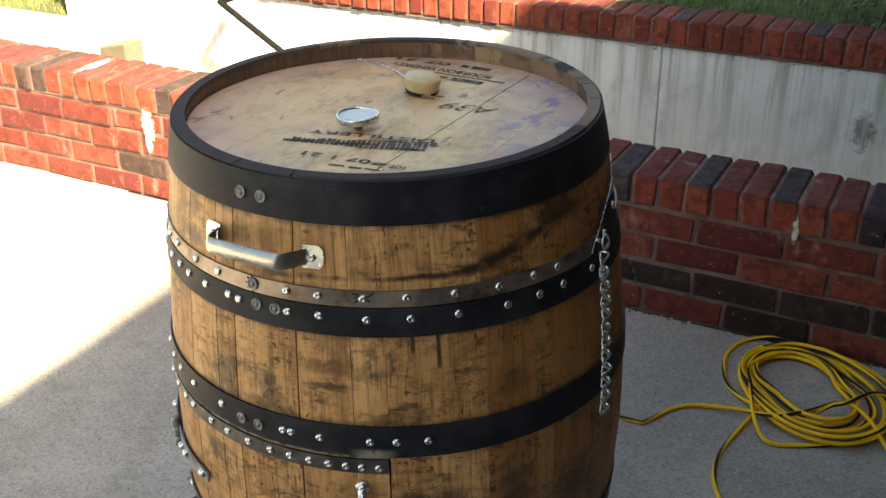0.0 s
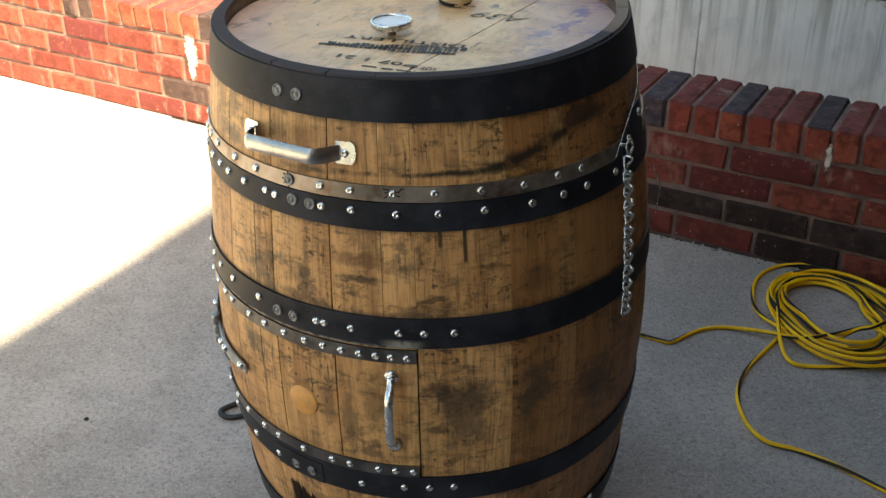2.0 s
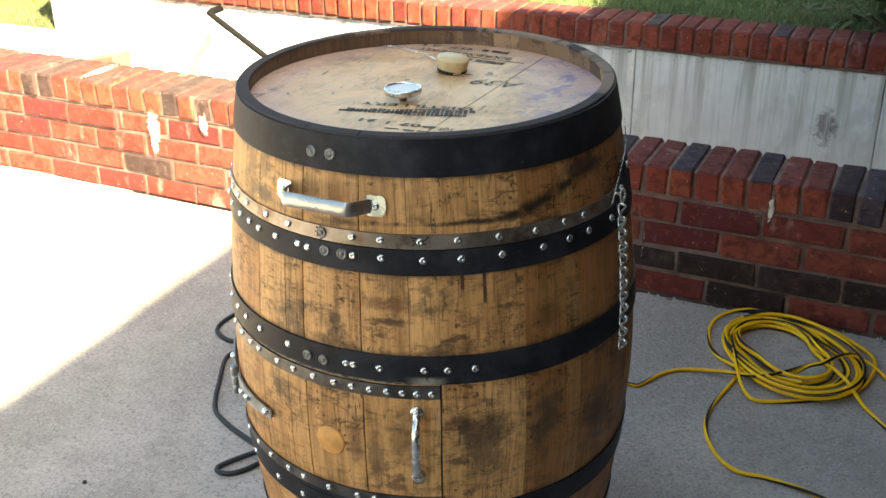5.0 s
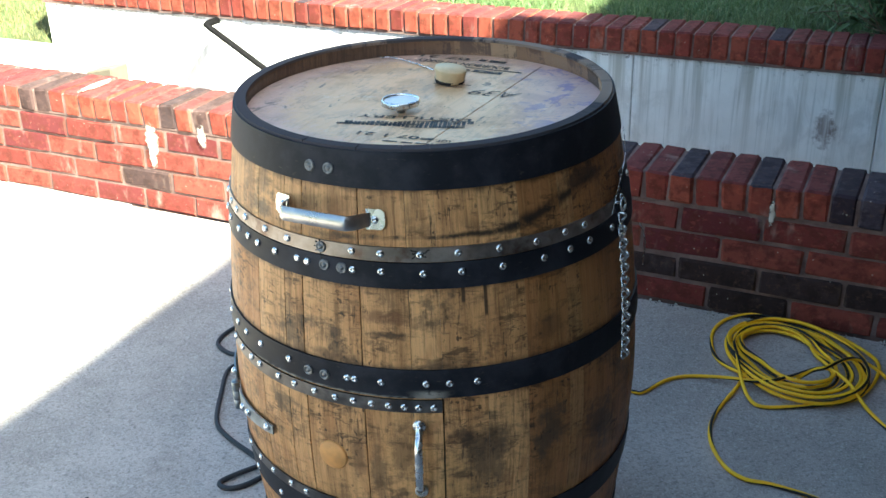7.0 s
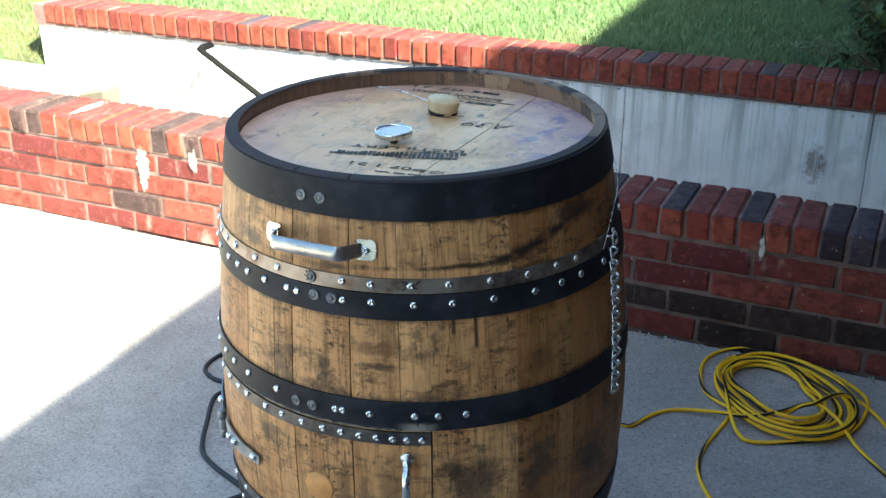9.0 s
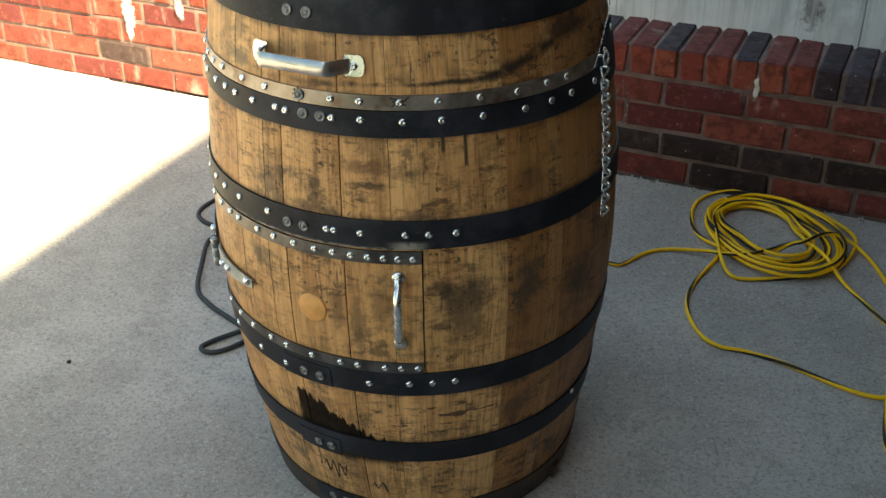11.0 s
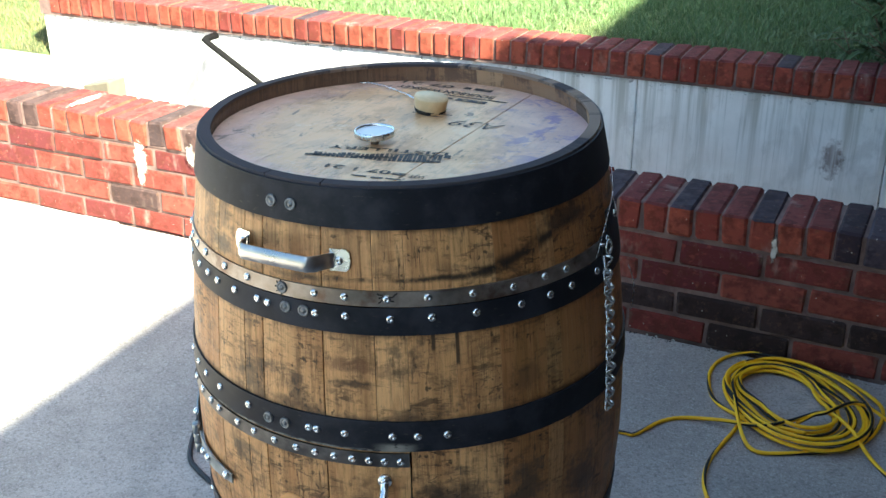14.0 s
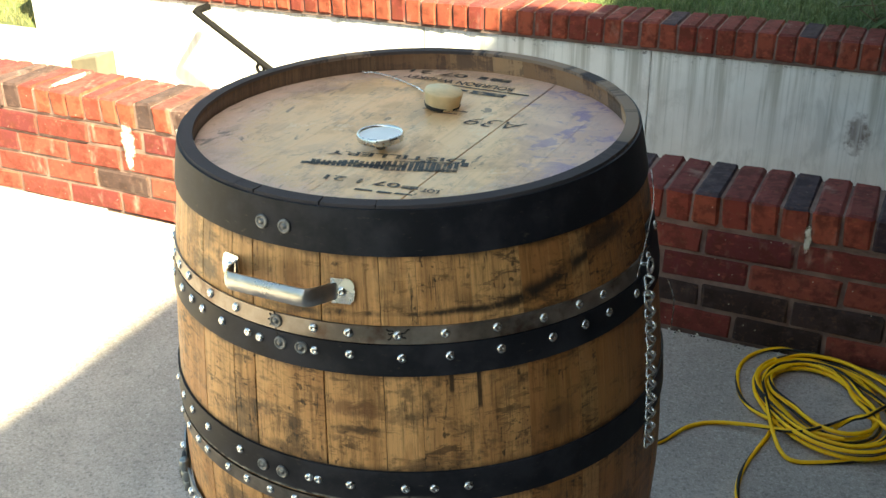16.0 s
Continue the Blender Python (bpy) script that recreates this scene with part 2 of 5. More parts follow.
    k.bump(k.math("ADD", k.math("MULTIPLY", grain, 0.7), k.math("MULTIPLY", saw, 0.4)), 0.6, 0.0014)
    k.put(k.b.inputs["Specular IOR Level"], k.math("MULTIPLY", k.span(v, 0.88, 0.899, 0.42, 0.12), k.span(burn, 0.0, 1.0, 1.0, 0.1)))
    return k.done(tone, k.math("MAXIMUM", k.span(patch, 0.3, 0.8, 0.45, 0.65), k.span(v, 0.88, 0.899)))


def wood_head():
    """Pale planed oak of the barrel's head, with purple-grey wear towards the rim."""
    k = Mat("oak_head", 0.42)
    p = k.coords("Object")
    own = k.rand()
    turned = k.t.nodes.new("ShaderNodeMapping")
    k.put(turned.inputs["Vector"], p)
    turned.inputs["Rotation"].default_value = (0, 0, radians(-66.4))
    q = turned.outputs[0]
    grain = k.noise(k.mapping(q, (6, 150, 1), k.join(own, own, 0.0)), 1.0, 5, 0.6)
    cloud = k.noise(q, 9.0, 5, 0.62, 0.4)
    fine = k.noise(k.mapping(q, (16, 60, 1)), 1.0, 4, 0.7)
    x, y, z = k.split(p)
    r = k.math("SQRT", k.math("ADD", k.math("MULTIPLY", x, x), k.math("MULTIPLY", y, y)))
    tone = k.mix(k.span(own, 0, 1), (0.84, 0.49, 0.24), (0.9, 0.58, 0.32))
    tone = k.mix(k.math("MULTIPLY", k.span(grain, 0.45, 0.75), 0.3), tone, (0.5, 0.31, 0.16))
    tone = k.mix(k.math("MULTIPLY", k.span(cloud, 0.49, 0.62), 0.55), tone, (0.5, 0.265, 0.125))
    # greyed side away from the hinge, pink-grey weathered margin
    tone = k.mix(k.span(k.math("ADD", x, k.math("MULTIPLY", cloud, 0.1)), 0.02, -0.16, 0.0, 0.4), tone, (0.46, 0.33, 0.22))
    worn = k.noise(p, 26.0, 7, 0.75, 0.4)
    edge = k.span(k.math("ADD", r, k.math("MULTIPLY", k.math("SUBTRACT", worn, 0.5), 0.17)), 0.185, 0.245)
    tone = k.mix(k.math("MULTIPLY", edge, 0.72), tone, k.mix(k.span(cloud, 0.4, 0.6), (0.64, 0.4, 0.34), (0.44, 0.28, 0.25)))
    mottle = k.noise(p, 15.0, 7, 0.78)
    tone = k.mix(k.math("MULTIPLY", k.span(mottle, 0.5, 0.6), 0.4), tone, (0.48, 0.29, 0.18))
    wear = k.noise(k.mapping(q, (1, 1.5, 1)), 17.0, 7, 0.8, 0.3)
    tone = k.mix(k.math("MULTIPLY", k.span(wear, 0.55, 0.63), 0.5), tone, (0.34, 0.19, 0.12))
    flake = k.noise(k.mapping(q, (14, 24, 1), (2.0, 5.0, 0)), 1.0, 6, 0.8, 0.2)
    tone = k.mix(k.math("MULTIPLY", k.span(flake, 0.6, 0.63), 0.3), tone, (0.88, 0.72, 0.52))
    scuff = k.math("MULTIPLY", k.span(fine, 0.57, 0.68), k.span(cloud, 0.46, 0.6))
    tone = k.mix(k.math("MULTIPLY", scuff, 0.7), tone, (0.14, 0.08, 0.06))
    hair = k.noise(k.mapping(q, (5, 34, 1), (3.0, 8.0, 0)), 1.0, 3, 0.5, 0.4)
    hair = k.math("MULTIPLY", k.span(k.math("ABSOLUTE", k.math("SUBTRACT", hair, 0.5)), 0.012, 0.004), k.span(mottle, 0.48, 0.56))
    tone = k.mix(k.math("MULTIPLY", hair, 0.35), tone, (0.16, 0.09, 0.065))
    # small dark knocks
    knock = k.noise(k.mapping(q, (13, 30, 1), (7.0, 1.0, 0)), 1.0, 4, 0.6, 0.5)
    tone = k.mix(k.math("MULTIPLY", k.span(knock, 0.64, 0.68), 0.75), tone, (0.1, 0.06, 0.045))
    # inky blue-purple blots at one side
    zone = k.math("MULTIPLY", k.span(k.math("ADD", x, k.math("MULTIPLY", cloud, 0.12)), 0.15, 0.25), k.span(y, 0.24, 0.14))
    tone = k.mix(k.math("MULTIPLY", zone, 0.55), tone, (0.58, 0.4, 0.4))
    blot = k.math("MULTIPLY", k.span(k.noise(p, 24.0, 6, 0.7, 0.6), 0.51, 0.6), zone)
    tone = k.mix(k.math("MULTIPLY", blot, 0.75), tone, (0.24, 0.17, 0.33))
    # wet brown ring round the stopper
    sx, sy = k.math("SUBTRACT", x, 0.02), k.math("SUBTRACT", y, 0.07)
    wet = k.math("SQRT", k.math("ADD", k.math("MULTIPLY", sx, sx), k.math("MULTIPLY", sy, sy)))
    tone = k.mix(k.math("MULTIPLY", k.span(k.math("ADD", wet, k.math("MULTIPLY", cloud, 0.06)), 0.105, 0.05), 0.5), tone, (0.42, 0.23, 0.1))
    k.bump(k.math("ADD", grain, k.math("ADD", k.math("MULTIPLY", fine, 0.8), k.math("MULTIPLY", k.math("MULTIPLY", worn, edge), 3.0))), 0.4, 0.0015)
    return k.done(tone, k.span(cloud, 0.3, 0.7, 0.34, 0.5))


def hoop_steel():
    k = Mat("blackened_steel", 0.5, 0.2)
    p = k.coords("Object")
    big, fine = k.noise(p, 14.0, 5, 0.6), k.noise(k.mapping(p, (1, 1, 3)), 90.0, 4, 0.6)
    tone = k.mix(k.span(big, 0.4, 0.65), (0.018, 0.0185, 0.024), (0.04, 0.04, 0.05))
    tone = k.mix(k.math("MULTIPLY", k.span(fine, 0.62, 0.75), 0.4), tone, (0.11, 0.095, 0.08))
    # bare scuffed edge over the door
    x, y, z = k.split(p)
    scuff = k.math("MULTIPLY", k.span(k.math("ABSOLUTE", k.math("SUBTRACT", x, k.math("MULTIPLY", big, 0.02))), 0.035, 0.0), k.span(k.math("ABSOLUTE", k.math("SUBTRACT", z, 0.5625)), 0.009, 0.002))
    scuff = k.math("MULTIPLY", k.math("MULTIPLY", scuff, k.span(y, -0.2, -0.25)), k.span(fine, 0.3, 0.5))
    tone = k.mix(k.math("MULTIPLY", scuff, 0.95), tone, (0.36, 0.33, 0.29))
    # chipped paint along the lower edge of the middle hoop
    chip = k.math("MULTIPLY", k.span(k.math("ADD", z, k.math("MULTIPLY", big, 0.006)), 0.5645, 0.5615), k.span(z, 0.5562, 0.5572))
    chip = k.math("MULTIPLY", k.math("MULTIPLY", chip, k.span(x, 0.03, -0.03)), k.math("MULTIPLY", k.span(y, -0.18, -0.24), k.span(fine, 0.42, 0.55)))
    tone = k.mix(k.math("MULTIPLY", chip, 0.8), tone, (0.34, 0.31, 0.27))
    k.b.inputs["Specular IOR Level"].default_value = 0.16
    k.bump(fine, 0.15, 0.0008)
    return k.done(tone, k.span(big, 0.3, 0.7, 0.44, 0.62))


def scuffed_metal(name, low, high, rough_lo, rough_hi, metal=1.0, rust=0.0, scale=40.0):
    k = Mat(name, 0.4, metal)
    p = k.coords("Object")
    n, f = k.noise(p, scale, 4, 0.6), k.noise(k.mapping(p, (1, 1, 8)), scale * 5, 3, 0.6)
    tone = k.mix(k.span(n, 0.35, 0.7), low, high)
    if rust:
        tone = k.mix(k.math("MULTIPLY", k.span(k.noise(p, scale * 0.6, 5, 0.7), 0.52, 0.66), rust), tone, (0.13, 0.07, 0.045))
    k.bump(f, 0.08, 0.0004)
    return k.done(tone, k.span(n, 0.3, 0.7, rough_lo, rough_hi))


def plain(name, color, rough=0.5, metal=0.0, scale=60.0, vary=0.25):
    k = Mat(name, rough, metal)
    p = k.coords("Object")
    n = k.noise(p, scale, 4, 0.6)
    dark = tuple(c * (1 - vary) for c in color)
    k.bump(n, 0.12, 0.0006)
    return k.done(k.mix(k.span(n, 0.3, 0.7), dark, color), k.span(n, 0.3, 0.7, rough * 0.85, min(1, rough * 1.15)))


def brick_clay(name, tones, lime=0.35):
    k = Mat(name, 0.85)
    p, own = k.where(), k.rand()
    n, f, s = k.noise(p, 26.0, 5, 0.65), k.noise(p, 210.0, 3, 0.6), k.noise(k.mapping(p, (1, 1, 0.5)), 11.0, 4, 0.6)
    tone = k.mix(k.span(own, 0.0, 0.5), tones[0], tones[1])
    tone = k.mix(k.span(own, 0.5, 1.0), tone, tones[2])
    tone = k.mix(k.math("MULTIPLY", k.span(n, 0.44, 0.62), 0.75), tone, tuple(c * 0.42 for c in tones[1]))
    gx = k.split(k.coords("Generated"))[0]
    ends = k.math("MULTIPLY", k.math("ABSOLUTE", k.math("SUBTRACT", gx, 0.5)), 2.0)
    ends = k.span(k.math("ADD", ends, k.math("MULTIPLY", k.math("SUBTRACT", n, 0.5), 0.7)), 0.9, 1.05)
    tone = k.mix(k.math("MULTIPLY", ends, 0.5), tone, (0.13, 0.078, 0.055))
    scum = k.noise(p, 60.0, 5, 0.7)
    tone = k.mix(k.math("MULTIPLY", k.span(scum, 0.54, 0.7), 0.25), tone, (0.24, 0.12, 0.07))
    blush = k.noise(k.mapping(p, (1, 1, 1.6)), 34.0, 4, 0.6)
    tone = k.mix(k.math("MULTIPLY", k.span(blush, 0.55, 0.7), 0.3), tone, tuple(min(1.0, c * 1.9) for c in tones[1]))
    tone = k.mix(k.math("MULTIPLY", k.span(f, 0.69, 0.76), 0.4), tone, (0.36, 0.24, 0.18))
    tone = k.mix(k.math("MULTIPLY", k.span(s, 0.58, 0.74), lime), tone, (0.45, 0.34, 0.29))
    fleck = k.span(k.cells(p, 42.0), 0.085, 0.06)
    fleck = k.math("MULTIPLY", fleck, k.span(scum, 0.5, 0.56))
    tone = k.mix(k.math("MULTIPLY", fleck, 0.8), tone, (0.55, 0.48, 0.42))
    k.bump(k.math("ADD", n, k.math("MULTIPLY", f, 0.5)), 0.7, 0.003)
    k.put(k.b.inputs["Specular IOR Level"], 0.2)
    return k.done(tone)


def mortar_stuff():
    k = Mat("mortar", 0.95)
    p = k.where()
    n, f = k.noise(p, 18.0, 4, 0.6), k.noise(p, 240.0, 3, 0.7)
    tone = k.mix(k.span(n, 0.35, 0.7), (0.13, 0.08, 0.07), (0.23, 0.148, 0.126))
    k.bump(f, 0.6, 0.0015)
    return k.done(tone)


def slab_concrete():
    """Broom-finished patio concrete with sand grains and faint stains."""
    k = Mat("patio_concrete", 0.9)
    p = k.where()
    cloud, mid = k.noise(p, 2.2, 5, 0.6), k.noise(p, 14.0, 5, 0.65)
    sand, pit = k.noise(p, 260.0, 2, 0.8), k.noise(p, 110.0, 4, 0.8)
    grit = k.t.nodes.new("ShaderNodeTexVoronoi")
    k.put(grit.inputs["Vector"], p)
    grit.inputs["Scale"].default_value = 210.0
    stone = k.split(grit.outputs["Color"])[0]
    tone = k.mix(k.span(cloud, 0.36, 0.66), (0.35, 0.296, 0.268), (0.485, 0.418, 0.38))
    tone = k.mix(k.math("MULTIPLY", k.span(mid, 0.46, 0.7), 0.45), tone, (0.285, 0.242, 0.218))
    tone = k.mix(k.math("MULTIPLY", k.span(sand, 0.51, 0.64), 0.4), tone, (0.73, 0.64, 0.58))
    tone = k.mix(k.math("MULTIPLY", k.span(pit, 0.51, 0.64), 0.5), tone, (0.12, 0.108, 0.095))
    tone = k.mix(k.math("MULTIPLY", k.span(stone, 0.84, 0.92), 0.3), tone, (0.12, 0.108, 0.097))
    tone = k.mix(k.math("MULTIPLY", k.span(stone, 0.1, 0.04), 0.3), tone, (0.64, 0.6, 0.54))
    k.bump(k.math("ADD", sand, pit), 0.4, 0.0014)
    return k.done(tone)


def wall_concrete():
    """Cast concrete with grey runs, the run direction is down the wall."""
    k = Mat("cast_concrete", 0.88)
    p = k.coords("Object")
    runs = k.noise(k.mapping(p, (22, 1, 0.9)), 1.0, 4, 0.6)
    thin = k.noise(k.mapping(p, (75, 1, 2.2)), 1.0, 3, 0.6)
    cloud, f = k.noise(p, 5.0, 5, 0.6), k.noise(p, 190.0, 3, 0.6)
    tone = k.mix(k.span(cloud, 0.35, 0.7), (0.77, 0.74, 0.72), (0.86, 0.835, 0.82))
    drip = k.span(k.math("ADD", k.split(p)[2], k.math("MULTIPLY", thin, 0.3)), 0.06, 0.42, 0.2, 0.85)
    tone = k.mix(k.math("MULTIPLY", k.span(runs, 0.45, 0.66), drip), tone, (0.4, 0.375, 0.33))
    tone = k.mix(k.math("MULTIPLY", k.span(thin, 0.54, 0.7), 0.5), tone, (0.5, 0.49, 0.47))
    grime = k.noise(k.mapping(p, (7, 1, 4)), 1.0, 6, 0.72, 0.5)
    tone = k.mix(k.math("MULTIPLY", k.span(grime, 0.5, 0.66), 0.4), tone, (0.45, 0.425, 0.4))
    chips = k.math("MULTIPLY", k.span(k.noise(k.mapping(p, (30, 1, 55)), 1.0, 4, 0.7), 0.56, 0.64), k.span(k.split(p)[2], 0.25, 0.285))
    tone = k.mix(k.math("MULTIPLY", chips, 0.75), tone, (0.14, 0.125, 0.115))
    x, y, z = k.split(p)
    dx, dz = k.math("SUBTRACT", x, 0.352), k.math("MULTIPLY", k.math("SUBTRACT", z, 0.08), 0.55)
    d = k.math("SQRT", k.math("ADD", k.math("MULTIPLY", dx, dx), k.math("MULTIPLY", dz, dz)))
    rust = k.span(k.math("ADD", d, k.math("MULTIPLY", k.noise(p, 30.0, 4, 0.7), 0.09)), 0.09, 0.06)
    rust = k.math("MULTIPLY", rust, k.span(runs, 0.38, 0.56, 0.45, 1.0))
    tone = k.mix(k.math("MULTIPLY", rust, 0.92), tone, (0.15, 0.095, 0.08))
    k.bump(k.math("ADD", f, cloud), 0.3, 0.002)
    return k.done(tone)


def grass_blade():
    k = Mat("grass_blade", 0.55)
    own, p = k.island(), k.where()
    dry = k.span(k.noise(p, 1.7, 4, 0.6), 0.5, 0.72)
    tone = k.mix(own, (0.072, 0.13, 0.045), (0.16, 0.235, 0.085))
    tone = k.mix(k.math("MULTIPLY", k.span(own, 0.78, 0.92), 0.5), tone, (0.26, 0.26, 0.13))
    tone = k.mix(k.math("MULTIPLY", dry, 0.25), tone, (0.3, 0.26, 0.12))
    k.b.inputs["Subsurface Weight"].default_value = 0.0
    return k.done(tone)


def soil_green():
    k = Mat("turf_soil", 0.95)
    p = k.where()
    n = k.noise(p, 7.0, 5, 0.65)
    far = k.noise(p, 0.25, 4, 0.6)
    tone = k.mix(k.span(n, 0.35, 0.65), (0.05, 0.055, 0.022), (0.075, 0.1, 0.032))
    tone = k.mix(k.math("MULTIPLY", k.span(far, 0.45, 0.65), 0.5), tone, (0.1, 0.13, 0.045))
    k.bump(n, 0.6, 0.01)
    return k.done(tone)


OAK, HEAD, HOOP = wood_stave(), wood_head(), hoop_steel()
# browned staves: a brown tone of their own plus the right flank's shade
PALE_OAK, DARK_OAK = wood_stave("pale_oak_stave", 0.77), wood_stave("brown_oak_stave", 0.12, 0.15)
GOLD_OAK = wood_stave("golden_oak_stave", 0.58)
SHADED_OAK = wood_stave("smoked_oak_stave", 0.6, 0.3)
FOOT_HOOP = scuffed_metal("rusted_black_steel", (0.03, 0.024, 0.022), (0.075, 0.05, 0.04), 0.5, 0.7, 0.3, 0.6, 9.0)
STRIP = scuffed_metal("brown_patina_steel", (0.2, 0.17, 0.15), (0.42, 0.36, 0.32), 0.32, 0.55, 0.85, 0.75, 26.0)
DOORSTRIP = scuffed_metal("grey_strip_steel", (0.09, 0.085, 0.085), (0.2, 0.185, 0.18), 0.3, 0.5, 0.9, 0.2, 30.0)
BRIGHT = scuffed_metal("zinc_bright", (0.72, 0.72, 0.73), (0.86, 0.86, 0.86), 0.16, 0.32, 1.0, 0.0, 60.0)
BRUSHED = scuffed_metal("brushed_steel", (0.42, 0.41, 0.42), (0.56, 0.55, 0.55), 0.26, 0.4, 1.0, 0.0, 30.0)
DULL = scuffed_metal("dull_rivet_steel", (0.13, 0.13, 0.135), (0.34, 0.33, 0.33), 0.4, 0.6, 0.8, 0.2, 120.0)
ZINC = scuffed_metal("galvanised_steel", (0.26, 0.29, 0.31), (0.42, 0.45, 0.47), 0.32, 0.5, 0.9, 0.15, 45.0)
DARK = plain("dark_inside", (0.012, 0.01, 0.009), 0.9)
PLUG = plain("sanded_oak_plug", (0.8, 0.38, 0.12), 0.6, 0.0, 40.0, 0.25)
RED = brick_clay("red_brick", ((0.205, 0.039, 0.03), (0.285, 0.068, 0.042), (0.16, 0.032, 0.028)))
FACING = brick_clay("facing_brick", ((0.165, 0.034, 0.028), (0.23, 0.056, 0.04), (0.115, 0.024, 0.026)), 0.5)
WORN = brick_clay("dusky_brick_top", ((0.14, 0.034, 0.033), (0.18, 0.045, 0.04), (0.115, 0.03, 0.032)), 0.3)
# lighter copy of the dark bricks, sunlight put into the colour
SUNLIT_DARK = brick_clay("brown_brick", ((0.06, 0.036, 0.034), (0.09, 0.052, 0.048), (0.055, 0.036, 0.036)), 0.3)
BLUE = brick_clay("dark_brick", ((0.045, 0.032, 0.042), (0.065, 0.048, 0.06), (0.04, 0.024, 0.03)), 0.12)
SMOKED = brick_clay("smoked_brick", ((0.035, 0.02, 0.018), (0.05, 0.03, 0.028), (0.03, 0.016, 0.014)), 0.1)
MORTAR, SLAB, CAST = mortar_stuff(), slab_concrete(), wall_concrete()
BLADE, SOIL = grass_blade(), soil_green()


def worn_ink():
    k = Mat("worn_ink", 0.6)
    p = k.where()
    wear = k.math("MAXIMUM", k.span(k.noise(p, 60.0, 4, 0.7), 0.52, 0.66), k.span(k.noise(p, 420.0, 2, 0.6), 0.58, 0.68))
    return k.done(k.mix(k.math("MULTIPLY", wear, 0.8), (0.025, 0.023, 0.026), (0.4, 0.26, 0.14)))


def cord_jacket():
    """Yellow jacket with a black stripe that winds slowly round it."""
    k = Mat("yellow_cord", 0.6)
    u, v, _ = k.split(k.coords("UV"))
    wind = k.math("FRACT", k.math("ADD", v, k.math("MULTIPLY", u, 2.4)))
    stripe = k.math("MULTIPLY", k.span(wind, 0.0, 0.02), k.span(wind, 0.3, 0.28))
    dirt = k.noise(k.where(), 50.0, 4, 0.6)
    tone = k.mix(k.span(dirt, 0.35, 0.7), (1.0, 0.58, 0.014), (0.96, 0.49, 0.01))
    return k.done(k.mix(stripe, tone, (0.009, 0.008, 0.007)))


def leaf_green(name, low, high):
    k = Mat(name, 0.6)
    own = k.island()
    tone = k.mix(own, low, high)
    return k.done(k.mix(k.math("MULTIPLY", k.span(k.noise(k.where(), 60.0, 3, 0.6), 0.5, 0.7), 0.3), tone, (0.1, 0.1, 0.03)))


def lime_smear():
    """Patchy lime, so thin at its edges that the brick shows through."""
    k = Mat("lime_smear", 0.95)
    x, y, z = k.split(k.coords("Generated"))
    dx, dz = k.math("SUBTRACT", x, 0.5), k.math("SUBTRACT", z, 0.5)
    r = k.math("SQRT", k.math("ADD", k.math("MULTIPLY", dx, dx), k.math("MULTIPLY", dz, dz)))
    n = k.noise(k.where(), 75.0, 5, 0.75)
    k.put(k.b.inputs["Alpha"], k.span(k.math("ADD", r, k.math("MULTIPLY", k.math("SUBTRACT", n, 0.5), 1.1)), 0.46, 0.2, 0.0, 0.78))
    return k.done(k.mix(k.span(n, 0.35, 0.65), (0.7, 0.64, 0.56), (0.55, 0.47, 0.4)))


INK, CORD = worn_ink(), cord_jacket()
BLACK_CORD = plain("black_rubber", (0.018, 0.019, 0.022), 0.5, 0.0, 80.0)
RAIL = plain("dark_painted_steel", (0.005, 0.0042, 0.0045), 0.8, 0.0, 50.0)
RAIL.node_tree.nodes["Principled BSDF"].inputs["Specular IOR Level"].default_value = 0.15
LIME = lime_smear()
STRAW = leaf_green("straw", (0.13, 0.14, 0.045), (0.26, 0.23, 0.1))
SHRUB = leaf_green("shrub_leaf", (0.045, 0.08, 0.032), (0.1, 0.15, 0.055))
FRESH = leaf_green("fresh_leaf", (0.09, 0.16, 0.03), (0.16, 0.24, 0.06))
TWIG = plain("twig_bark", (0.16, 0.1, 0.06), 0.8)
PALE = plain("pale_turned_wood", (0.8, 0.58, 0.33), 0.5, 0.0, 45.0, 0.2)
CHARRED = plain("charred_wood", (0.03, 0.024, 0.02), 0.8)
FACE = plain("dial_face", (0.78, 0.78, 0.82), 0.22, 0.0, 20.0, 0.06)
# the shade of the stair riser is put into this tan
TAN = plain("shaded_riser_tan", (0.13, 0.11, 0.082), 0.85, 0.0, 30.0)

# ---- building helpers ----
def link(name, bm, material, smooth=False):
    me = bpy.data.meshes.new(name)
    bm.to_mesh(me)
    bm.free()
    for m in material if isinstance(material, (list, tuple)) else (material,):
        me.materials.append(m)
    if smooth:
        me.polygons.foreach_set("use_smooth", [True] * len(me.polygons))
    return me


def part(name, bm, material, parent, label="", smooth=False):
    ob = new(name, link(name, bm, material, smooth) if isinstance(bm, bmesh.types.BMesh) else bm)
    ob.parent = parent
    return tagged(ob, label)


def box(bm, size, m=None, bevel=0.0):
    made = bmesh.ops.create_cube(bm, size=1.0, matrix=(m or Matrix()) @ Matrix.Diagonal((*size, 1)))
    if bevel:
        edges = list({e for v in made["verts"] for e in v.link_edges})
        bmesh.ops.bevel(bm, geom=edges, offset=bevel, segments=1, affect="EDGES", clamp_overlap=True)


